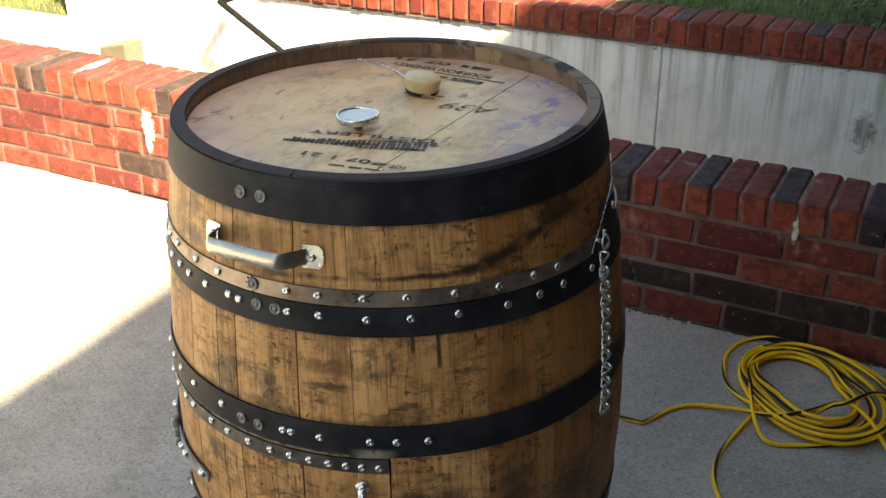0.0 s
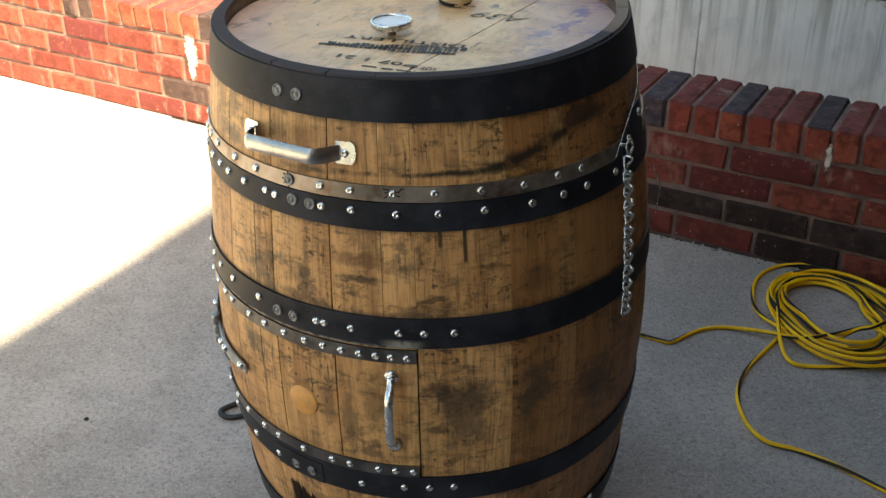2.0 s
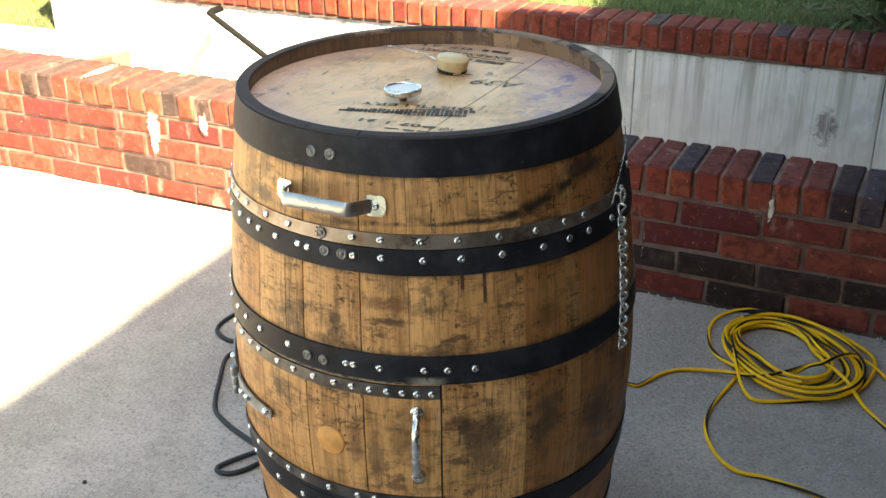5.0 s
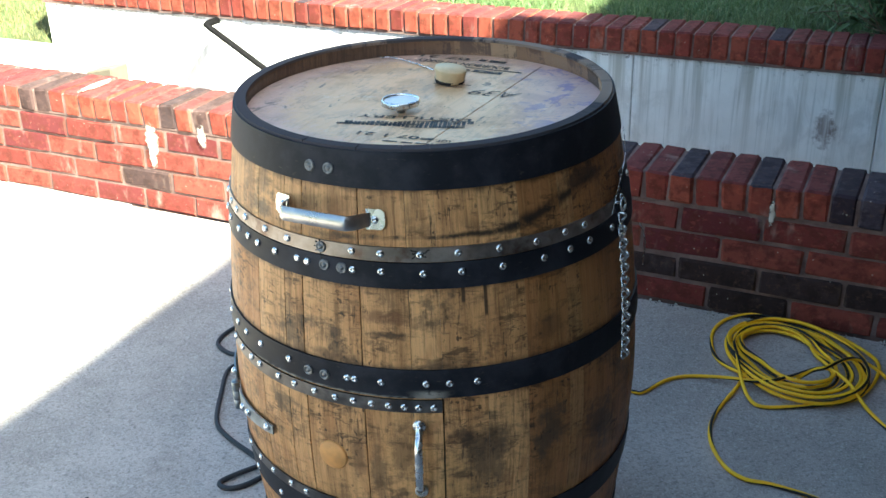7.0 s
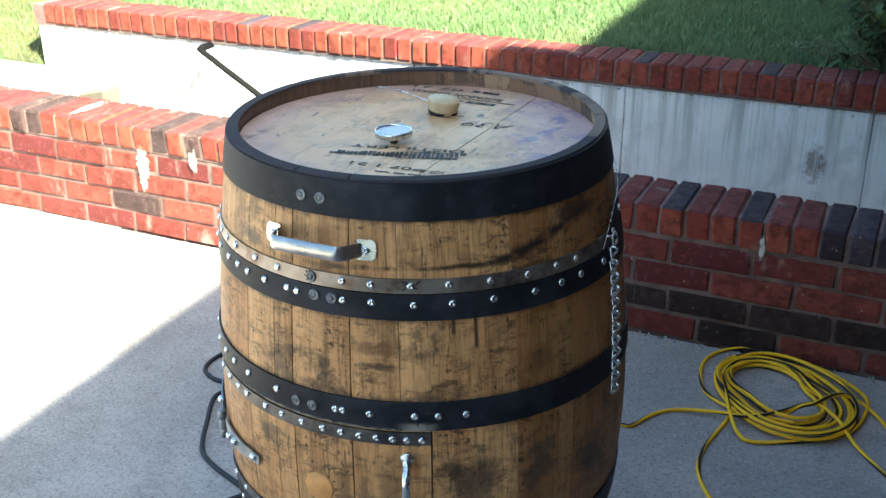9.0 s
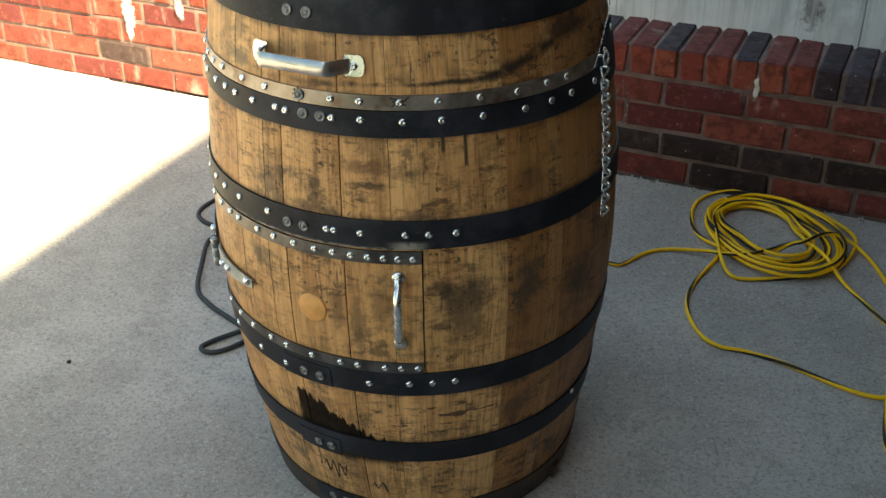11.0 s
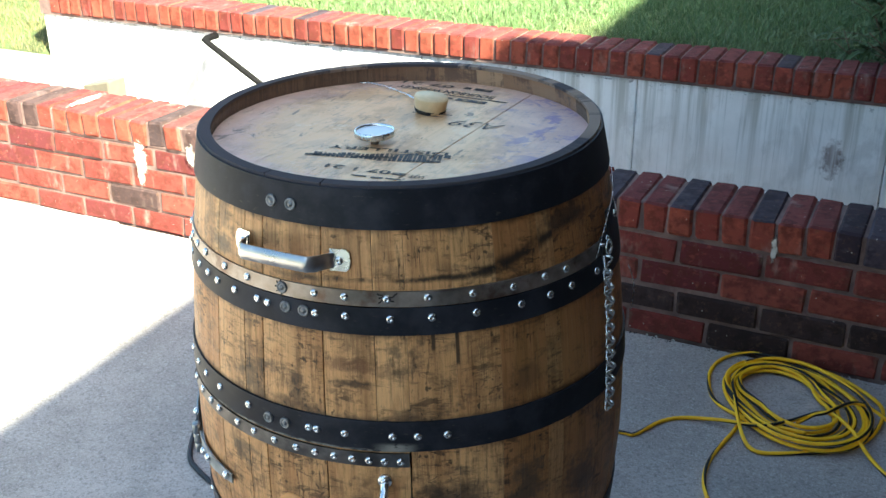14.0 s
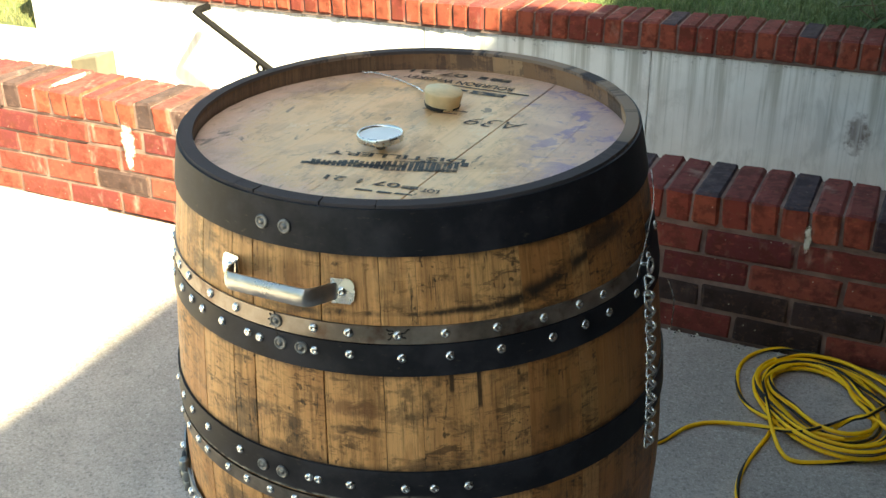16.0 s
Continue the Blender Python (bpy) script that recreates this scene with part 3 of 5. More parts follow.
def lathe(bm, profile, seg=24, m=None, close=False):
    """Turns a profile of (radius, height) round the z axis."""
    m = m or Matrix()
    rings = []
    for r, z in profile:
        if r < 1e-6:
            rings.append([bm.verts.new(m @ Vector((0, 0, z)))])
        else:
            rings.append([bm.verts.new(m @ Vector((r * math.cos(a * math.tau / seg), r * math.sin(a * math.tau / seg), z))) for a in range(seg)])
    pairs = list(zip(rings, rings[1:])) + ([(rings[-1], rings[0])] if close else [])
    for a, b in pairs:
        for i in range(seg):
            j = (i + 1) % seg
            if len(a) == 1 and len(b) > 1:
                bm.faces.new((a[0], b[j], b[i]))
            elif len(b) == 1 and len(a) > 1:
                bm.faces.new((a[i], a[j], b[0]))
            elif len(a) > 1:
                bm.faces.new((a[i], a[j], b[j], b[i]))


def tube(bm, points, radius, seg=8, closed=False, flat=1.0):
    """A round bar along points, with u along it and v round it."""
    uv = bm.loops.layers.uv.verify()
    pts = [Vector(p) for p in points]
    count = len(pts)
    rings, run, normal = [], [0.0], None
    for i, p in enumerate(pts):
        a, b = (pts[i - 1], pts[(i + 1) % count]) if closed else (pts[max(i - 1, 0)], pts[min(i + 1, count - 1)])
        way = (b - a).normalized()
        if normal is None:
            normal = way.cross(Vector((0, 0, 1)))
            if normal.length < 0.1:
                normal = way.cross(Vector((0, 1, 0)))
        normal = (normal - way * normal.dot(way)).normalized()
        side = way.cross(normal)
        rings.append([bm.verts.new(p + radius * (math.cos(k * math.tau / seg) * normal + flat * math.sin(k * math.tau / seg) * side)) for k in range(seg)])
        if i:
            run.append(run[-1] + (p - pts[i - 1]).length)
    steps = range(count if closed else count - 1)
    for i in steps:
        j = (i + 1) % count
        for k in range(seg):
            n = (k + 1) % seg
            f = bm.faces.new((rings[i][k], rings[i][n], rings[j][n], rings[j][k]))
            end = run[i + 1] if i + 1 < count else run[i] + 0.01
            for lp, co in zip(f.loops, ((run[i], k / seg), (run[i], (k + 1) / seg), (end, (k + 1) / seg), (end, k / seg))):
                lp[uv].uv = co
    if not closed:
        bm.faces.new(rings[0][::-1])
        bm.faces.new(rings[-1])


def smooth_path(points, steps=8):
    """Catmull-Rom through control points."""
    pts = [Vector(p) for p in points]
    out = []
    for i in range(len(pts) - 1):
        a, b, c, d = pts[max(i - 1, 0)], pts[i], pts[i + 1], pts[min(i + 2, len(pts) - 1)]
        for s in range(steps):
            t = s / steps
            out.append(0.5 * (2 * b + (c - a) * t + (2 * a - 5 * b + 4 * c - d) * t * t + (3 * b - a - 3 * c + d) * t ** 3))
    return out + [pts[-1]]


# ---- the plan: both walls run along ALONG; OUT points away from the patio ----
PHI = -0.3944
ALONG, OUT = Vector((math.cos(PHI), math.sin(PHI), 0)), Vector((-math.sin(PHI), math.cos(PHI), 0))
NEAR, FAR = 1.1512, 2.5226
DEEP = 0.195
WALL_TURN = Matrix.Rotation(PHI, 4, "Z")


def on_wall(s, out, z):
    return ALONG * s + OUT * out + Vector((0, 0, z))


# ---- ground ----
def sheet(name, corners, z, depth, material, label, category, cuts=0):
    bm = bmesh.new()
    top = [bm.verts.new((x, y, z)) for x, y in corners]
    f = bm.faces.new(top)
    if f.normal.z < 0:
        f.normal_flip()
    made = bmesh.ops.extrude_face_region(bm, geom=[f])
    bmesh.ops.translate(bm, verts=[g for g in made["geom"] if isinstance(g, bmesh.types.BMVert)], vec=(0, 0, -depth))
    bmesh.ops.recalc_face_normals(bm, faces=bm.faces)
    return tagged(new(name, link(name, bm, material)), label, category, kind="structure")


def strip_corners(s0, s1, k0, k1):
    return [tuple(on_wall(s, k, 0).xy) for s, k in ((s0, k0), (s1, k0), (s1, k1), (s0, k1))]


def lawn_height(s, k):
    """The lawn behind the retaining wall, which drops to the landing past the wall's end."""
    if k < FAR + 0.19 and s > -3.34:
        return -0.06
    high = 0.33 + 0.02 * min(k - FAR, 6)
    low = 0.08 + 0.24 * min(max((k - FAR) / 0.6, 0), 1) + 0.02 * min(k - FAR, 6)
    f = min(max((s + 3.75) / 0.38, 0), 1) * min(max((k - FAR) / 0.5, 0), 1)
    return low + (high - low) * f * f * (3 - 2 * f)


def far_ground():
    bm = bmesh.new()
    xs = [-4000, -300, -60, -9, -6, -5, -4.5, -4.1, -3.8, -3.6, -3.5, -3.4, -3.345, -3.335, -3.3, -2, 0, 2, 4, 9, 60, 300, 4000]
    ys = [-4000, -300, -60, -9, FAR + 0.002, FAR + 0.18, FAR + 0.2, FAR + 0.3, FAR + 0.4, FAR + 0.5, FAR + 0.6, FAR + 0.73, FAR + 1.0, FAR + 1.4, FAR + 1.8, FAR + 2.5, 7, 60, 300, 4000]
    grid = {(i, j): bm.verts.new(on_wall(s, k, lawn_height(s, k))) for i, s in enumerate(xs) for j, k in enumerate(ys)}
    for i in range(len(xs) - 1):
        for j in range(len(ys) - 1):
            bm.faces.new((grid[i, j], grid[i + 1, j], grid[i + 1, j + 1], grid[i, j + 1])) if not (-9 <= xs[i] < 9 and -9 <= ys[j] < FAR) else None
    return tagged(new("ground", link("ground", bm, SOIL, True)), "green lawn ground that reaches the horizon", "ground", kind="structure")


far_ground()
sheet("patio_floor", strip_corners(-1.686, 9.0, -9.0, NEAR - 0.008), 0.0, 0.12, SLAB, "grey broom-finished concrete patio slab in sun and shade", "floor")
sheet("patio_floor_2", strip_corners(-9.0, -1.693, -9.0, NEAR + 0.01), 0.0, 0.12, SLAB, "sunlit concrete patio slab beyond a control joint", "floor")
sheet("joint_filler", strip_corners(-1.70, -1.68, -9.0, NEAR + 0.01), -0.009, 0.1, plain("joint_filler", (0.06, 0.048, 0.036), 0.9), "dark filler in the control joint of the slab", "floor")
sheet("landing_floor", strip_corners(-9.0, -3.015, NEAR + 0.014, FAR - 0.003), 0.085, 0.12, SLAB, "sunlit concrete landing behind the low brick wall", "floor")
sheet("stairwell_floor", strip_corners(-3.015, 9.0, NEAR + 0.01, FAR + 0.02), -0.62, 0.1, SLAB, "concrete floor of the sunken stairwell", "floor")
sheet("landing_riser", strip_corners(-3.08, -3.011, NEAR + 0.2, FAR - 0.004), 0.081, 0.7, SLAB, "concrete riser at the edge of the landing", "floor")


# ---- concrete retaining wall ----
def retaining_wall():
    bm = bmesh.new()
    box(bm, (12.2, 0.17, 0.98), Matrix.Translation((2.8, 0.1, 0.2917 - 0.505)))
    ob = new("wall_concrete", link("wall_concrete", bm, CAST))
    ob.matrix_world = Matrix.Translation(OUT * FAR) @ WALL_TURN
    cuts = [-3.33, -2.17, -1.27, -0.368, 0.527, 1.43, 2.4, 9.0]
    for a, b in zip(cuts, cuts[1:]):
        bm = bmesh.new()
        box(bm, (b - a - 0.003, 0.2, 1.0), Matrix.Translation(((a + b) / 2, 0.1, 0.2917 - 0.5)), 0.003)
        part("panel", bm, CAST, ob)
    return tagged(ob, "pale cast concrete retaining wall with grey streaks", "wall", kind="structure")


retaining_wall()


# ---- brick walls: mortar cores, whose bricks are laid last ----
def wall_core(name, s0, s1, out, z0, z1, label):
    bm = bmesh.new()
    box(bm, (s1 - s0, DEEP - 0.009, z1 - z0), Matrix.Translation(((s0 + s1) / 2, DEEP / 2, (z0 + z1) / 2)))
    ob = new(name, link(name, bm, MORTAR))
    ob.matrix_world = Matrix.Translation(OUT * out) @ WALL_TURN
    return tagged(ob, label, "wall", kind="structure")


low_wall = wall_core("wall_brick", -4.2, 2.6, NEAR, -0.1, 0.359, "low red brick wall with a rowlock cap and mortar joints")
bm = bmesh.new()
box(bm, (6.7, DEEP - 0.004, 0.079), Matrix.Translation((-0.8, DEEP / 2, 0.322)), 0.004)
part("mortar_bed", bm, MORTAR, low_wall)
cap_wall = wall_core("wall_cap", -3.34, 3.4, FAR - 0.012, 0.2919, 0.388, "red brick rowlock cap on the concrete wall")



# ---- unseen house: eave set to cast the patio's shade, wall added to block sky ----
EAVE = 2.06
EDGE = Vector((0.352, 0.936, 0)).normalized()
EDGE_AT = Vector((-0.905, 0.799, 0)) + SUN_WAY * (EAVE / SUN_WAY.z)
SIDE = Vector((EDGE.y, -EDGE.x, 0))


def house():
    turn = Matrix((( EDGE.x, SIDE.x, 0, 0), (EDGE.y, SIDE.y, 0, 0), (0, 0, 1, 0), (0, 0, 0, 1)))
    wall_m, roof_m = plain("unseen_wall_siding", (0.06, 0.04, 0.035), 0.8, 0.0, 3.0), plain("eave_paint", (0.12, 0.1, 0.085), 0.7, 0.0, 4.0)
    bm = bmesh.new()
    box(bm, (13.88, 5.0, 0.22), Matrix.Translation((-4.56, 2.5, EAVE - 0.11)))
    box(bm, (5.0, 4.72, 0.22), Matrix.Translation((4.884, 2.64, EAVE - 0.11)))
    ob = new("eave", link("eave", bm, roof_m))
    ob.matrix_world = Matrix.Translation((EDGE_AT.x, EDGE_AT.y, 0)) @ turn
    tagged(ob, "unseen painted wooden eave of the house, set to cast the patio shade", "roof", kind="structure")
    # added wall under the eave, only there to keep light off the right side
    bm = bmesh.new()
    box(bm, (16.8, 0.2, EAVE - 0.12), Matrix.Translation((-2.4, 0.8, EAVE / 2 - 0.16)))
    ob = new("wall_unseen", link("wall_unseen", bm, wall_m))
    ob.matrix_world = Matrix.Translation((EDGE_AT.x, EDGE_AT.y, 0)) @ turn
    tagged(ob, "unseen plain house wall, added to block light beside the patio", "wall", kind="structure")


house()
# unseen wall, added beyond the lawn to hold back low sky light
bm = bmesh.new()
box(bm, (13.0, 0.2, 4.2), Matrix.Translation((4.5, 7.2, 2.0)))
ob = new("wall_sky_block", link("wall_sky_block", bm, plain("sky_block_siding", (0.16, 0.13, 0.11), 0.8, 0.0, 3.0)))
ob.matrix_world = WALL_TURN
tagged(ob, "unseen plain wall added beyond the lawn to block low sky light", "wall", kind="structure")

# ---- the barrel smoker ----
TALL, BULGE, HEADR, FOOTR = 0.90, 0.3159, 0.2752, 0.2559
barrel = tagged(new("barrel_smoker"), "oak whiskey barrel smoker with black steel hoops and bright screws", "barrel smoker")
barrel.matrix_world = pose(0, 0, 0, -0.47, 0.057, 0)


def skin(z, out=0.0):
    q = (z - TALL / 2) / (TALL / 2)
    return BULGE - ((BULGE - HEADR) * q * q if q > 0 else (BULGE - FOOTR) * (-q) ** 2.273) + out


def warp(p):
    """The old barrel is not quite round: wider across than deep at its belly, bowed to one side, its rim a little out of level."""
    q = abs(p.z - TALL / 2) / (TALL / 2)
    wide, bow = (0.3212 - 0.0467 * q ** 1.93, -0.0078 * q * q) if p.z > TALL / 2 else (0.3212 - 0.0561 * q ** 1.468, 0.004 * q * q)
    f = min(max((p.z - 0.85) / 0.045, 0.0), 1.0)
    x = p.x * wide / skin(p.z) + bow - 0.0005
    return Vector((x, p.y, p.z + f * (0.0206 * p.y + 0.0084 * x)))


def at(angle, z, out=0.0):
    r = skin(z, out)
    return warp(Vector((r * math.cos(radians(angle)), r * math.sin(radians(angle)), z)))


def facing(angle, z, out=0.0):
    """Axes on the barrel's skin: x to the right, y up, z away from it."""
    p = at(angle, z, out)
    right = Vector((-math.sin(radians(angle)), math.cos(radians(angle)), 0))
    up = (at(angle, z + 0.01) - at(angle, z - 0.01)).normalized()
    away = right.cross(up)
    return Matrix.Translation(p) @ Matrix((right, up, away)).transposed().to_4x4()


def shell(bm, a0, a1, z0, z1, inner, outer, da=3.0, dz=0.05, chamfer=0.0):
    """A piece of the barrel's wall between two angles and heights."""
    uv = bm.loops.layers.uv.verify()
    na, nz = max(1, round(abs(a1 - a0) / da)), max(1, round((z1 - z0) / dz))
    cols = {}
    for i in range(na + 1):
        for j in range(nz + 1):
            a, z = a0 + (a1 - a0) * i / na, z0 + (z1 - z0) * j / nz
            drop = chamfer if i in (0, na) else 0.0
            cols[i, j, 1] = (bm.verts.new(at(a, z, outer - drop)), (a / 100, z))
            cols[i, j, 0] = (bm.verts.new(at(a, z, inner + (0.0015 if z > 0.899 else 0.0))), (a / 100, z))

    def face(*keys):
        f = bm.faces.new([cols[k][0] for k in keys])
        for lp, k in zip(f.loops, keys):
            lp[uv].uv = cols[k][1]

    for i in range(na):
        for j in range(nz):
            face((i, j, 1), (i + 1, j, 1), (i + 1, j + 1, 1), (i, j + 1, 1))
            face((i, j, 0), (i, j + 1, 0), (i + 1, j + 1, 0), (i + 1, j, 0))
    for i in range(na):
        face((i, 0, 0), (i + 1, 0, 0), (i + 1, 0, 1), (i, 0, 1))
        face((i, nz, 1), (i + 1, nz, 1), (i + 1, nz, 0), (i, nz, 0))
    for j in range(nz):
        face((0, j, 0), (0, j, 1), (0, j + 1, 1), (0, j + 1, 0))
        face((na, j, 1), (na, j, 0), (na, j + 1, 0), (na, j + 1, 1))


def ring(bm, z0, z1, inner, outer, seg=120, rows=3):
    prof = [(skin(z0 + (z1 - z0) * j / rows, outer), z0 + (z1 - z0) * j / rows) for j in range(rows + 1)]
    prof += [(skin(z1, inner), z1), (skin(z0, inner), z0)]
    lathe(bm, prof, seg, close=True)
    for v in bm.verts:
        v.co = warp(v.co)
    bm.normal_update()
    for e in bm.edges:
        if e.calc_face_angle(0) > 0.6:
            e.smooth = False


LID_Z, DOOR_LOW, DOOR_HIGH, DOOR_A, DOOR_B = 0.7502, 0.3525, 0.5572, -155.0, -85.3
HEAD_Z, THICK = 0.877, 0.0165


def liner(name, z0, z1, label, parent=barrel):
    bm = bmesh.new()
    ring(bm, z0, z1, -0.021, -0.0158, 72, 6)
    return part(name, bm, DARK, parent, label)


lid = liner("lid", LID_Z + 0.002, TALL - 0.03, "lift-off lid cut from the barrel's upper end")
body = liner("body", 0.02, LID_Z - 0.002, "lower body of the barrel")
bm = bmesh.new()
shell(bm, DOOR_A, DOOR_B, DOOR_LOW, DOOR_HIGH, -0.0155, -0.012)
door = part("door", bm, DARK, barrel, "small curved firebox door cut from the staves")

JOINTS = [-166.0, -154.0, -138.5, -127.4, -121.1, -104.6, -92.4, -85.0, -74.0, -63.3, -50.8, -46.1, -33.0, -20.0, -6.5, 7.5,
          19.0, 33.0, 45.0, 57.5, 68.0, 82.0, 93.5, 106.0, 118.0, 131.0, 142.0, 156.0, 167.0, 180.5, 194.0]
GAPS = {-121.1: 0.2, -104.6: 0.16, -127.4: 0.08, -92.4: 0.08}
for a, b in zip(JOINTS, JOINTS[1:]):
    proud = random.uniform(-0.0006, 0.0006)
    spans = [(LID_Z + 0.0015, TALL, lid)]
    if DOOR_A - 1 < a and b < DOOR_B + 1:
        spans += [(DOOR_HIGH + 0.0015, LID_Z - 0.0015, body), (DOOR_LOW, DOOR_HIGH, door), (0.004, DOOR_LOW - 0.0015, body)]
    else:
        spans += [(0.004, LID_Z - 0.0015, body)]
    for z0, z1, owner in spans:
        bm = bmesh.new()
        slit = 0.34 if owner is door and b == -85.0 else GAPS.get(b, 0.018)
        shell(bm, a + GAPS.get(a, 0.018), b - slit, z0, z1, -THICK, proud, 3.0, 0.04, 0.0003)
        part("stave", bm, SHADED_OAK if a == -50.8 else PALE_OAK if a in (-74.0, -92.4) else GOLD_OAK if a in (-138.5, -127.4, -121.1, -104.6, -85.0) else DARK_OAK if a in (-63.3, -46.1, -33.0, -20.0) else OAK, owner, smooth=False)

# head boards, which run across the top
BOARD_TURN = radians(66.4)
for owner, z, faces in ((lid, HEAD_Z, 1), (body, 0.03, -1)):
    edges = [-0.262, -0.19, -0.1, -0.005, 0.093, 0.185, 0.262] if faces > 0 else [-0.234, -0.15, -0.07, 0.02, 0.1, 0.17, 0.234]
    for e0, e1 in zip(edges, edges[1:]):
        bm = bmesh.new()
        rim = 0.2628 if faces > 0 else 0.235
        side = []
        for k in range(15):
            slit0, slit1 = (0.0009 if abs(e - 0.093) < 0.01 else 0.0002 for e in (e0, e1))
            w = e0 + slit0 + (e1 - e0 - slit0 - slit1) * k / 14
            side.append((math.sqrt(max(rim * rim - w * w, 1e-6)), w))
        loop = [(x, w) for x, w in side] + [(-x, w) for x, w in reversed(side)]
        c, s = math.cos(BOARD_TURN), math.sin(BOARD_TURN)
        verts = [bm.verts.new((x * c + w * s - (0.006 if faces > 0 else 0.0), x * s - w * c, z)) for x, w in loop]
        f = bm.faces.new(verts)
        made = bmesh.ops.extrude_face_region(bm, geom=[f])
        bmesh.ops.translate(bm, verts=[g for g in made["geom"] if isinstance(g, bmesh.types.BMVert)], vec=(0, 0, -0.02))
        bmesh.ops.recalc_face_normals(bm, faces=bm.faces)
        part("head_board", bm, HEAD, owner)

# hoops and riveted strips
for z0, z1, owner, label in ((0.8441, 0.8968, lid, "wide black head hoop"), (0.7148, LID_Z - 0.0008, body, "black steel hoop with bright screws"), (0.5578, 0.5992, body, "black steel hoop with bright screws"),
                             (0.3108, 0.352, body, "black steel hoop with bright screws"), (0.1708, 0.2121, body, "thin black quarter hoop"), (0.004, 0.060, body, "wide brown-black foot hoop")):
    bm = bmesh.new()
    ring(bm, z0, z1, 0.0004, 0.0032)
    part("hoop", bm, FOOT_HOOP if z0 < 0.01 else HOOP, owner, label, smooth=True)
bm = bmesh.new()
ring(bm, LID_Z + 0.0006, 0.7697, 0.0004, 0.0026)
part("strip", bm, STRIP, lid, "brown patinated steel strip round the lid's edge", True)
for z0, z1, low in ((0.5355, 0.5545, 0), (0.3528, 0.3708, 1)):
    bm = bmesh.new()
    shell(bm, -157.0, -85.4, z0, z1, 0.0008, 0.0034, 2.0, 0.02)
    part("strip", bm, DOORSTRIP, door, "grey steel strip along the door's edge")

bm = bmesh.new()
lathe(bm, [(0.0053, 0.0), (0.0053, 0.0006), (0.0048, 0.0018), (0.0035, 0.0028), (0.002, 0.0032), (0.0014, 0.0024), (0.0, 0.0022)], 12)
SCREW = link("screw", bm, BRIGHT, True)
bm = bmesh.new()
lathe(bm, [(0.0076, 0.0), (0.0076, 0.0014), (0.0068, 0.0024), (0.0055, 0.0026), (0.0049, 0.0013), (0.0034, 0.0013), (0.0026, 0.0028), (0.0, 0.0032)], 14)
RIVET = link("rivet", bm, DULL, True)


def fasten(mesh, angle, z, owner, out=0.0032):
    ob = part(mesh.name.split(".")[0], mesh, None, owner)
    ob.matrix_local = facing(angle, z, out) @ Matrix.Rotation(random.uniform(0, 6.28), 4, "Z")


for k, a in enumerate((-166, -158, -149, -142.7, -137.5, -130.0, -122.0, -118.9, -106.0, -98.7, -88.5, -79.2, -68.9, -57.6, -49.2, -41.8, -30.8)):
    fasten(SCREW, a, (0.7375, 0.7362, 0.7368)[k % 3], body)
fasten(RIVET, -114.7, 0.7609, lid, 0.0026)
for k, a in enumerate((-176, -167.3, -158, -151.5, -144.7, -134.3, -125.5, -106.2, -98.9, -89.1, -79.8, -69.4, -59.2, -50.2, -43.1)):
    fasten(SCREW, a, (0.7605, 0.7617, 0.7612)[k % 3], lid, 0.0026)
for k, a in enumerate((-172, -160.0, -152.1, -145.5, -137.5, -126.0, -108.6, -106.6, -99.9, -89.0, -83.4, -76.8)):
    fasten(SCREW, a, 0.5795 if k > 5 else 0.5825, body)
for a, z in ((-151.0, 0.329), (-136.2, 0.3291), (-125.7, 0.3277), (-99.9, 0.3325), (-89.2, 0.3357), (-83.1, 0.3365), (-77.2, 0.337)):
    fasten(SCREW, a, z - 0.002, body)
fasten(SCREW, -32.6, 0.2075, body)
for k, a in enumerate((-155.7, -149.0, -143.1, -138.6, -130.4, -124.5, -118.1, -112.1, -107.2, -102.6, -98.3, -94.5, -91.0, -87.4)):
    fasten(SCREW, a, 0.5486 - 0.0004 * k, door, 0.0034)
for a in (-154.0, -145.7, -138.3, -130.1, -124.3, -115.8, -107.3, -102.6, -95.3, -91.1, -86.8):
    fasten(SCREW, a, 0.362, door, 0.0034)
for a0, a1, z, owner in ((-117.9, -112.2, 0.868, lid), (-113.7, -108.9, 0.7372, body), (-119.6, -114.8, 0.577, body), (-119.1, -113.9, 0.327, body), (-119.0, -114.5, 0.18, body), (-119.1, -113.7, 0.044, body)):
    if z < 0.4:
        bm = bmesh.new()
        shell(bm, a0 - 7.0, a1 + 3.2, z - 0.0165, z + 0.0185, 0.003, 0.0047, 3.0, 0.04)
        part("hoop_end", bm, HOOP, owner, "overlapping end of the hoop")
    for a in (a0, a1):
        fasten(RIVET, a, z, owner, 0.0047 if z < 0.4 else 0.0032)

def scribble(angle, z, size, turns):
    """A faded hand-drawn mark on a stave."""
    bm = bmesh.new()
    place = facing(angle, z, 0.0004)
    line = [place @ Vector((size * (k / turns - 0.5), size * 0.45 * math.sin(k * 2.2) * (1 - 0.3 * math.sin(k)), 0)) for k in range(turns + 1)]
    tube(bm, smooth_path(line, 5), 0.0009, 5)
    part("hand_mark", bm, INK, body, "faded hand-drawn mark")


scribble(-115.5, 0.1212, 0.042, 9)
scribble(-100.8, 0.1004, 0.024, 5)
bm = bmesh.new()
box(bm, (0.02, 0.03, 0.008), facing(-32.0, 0.022, 0.006), 0.0015)
part("hoop_end", bm, FOOT_HOOP, body, "bent end of the foot hoop")

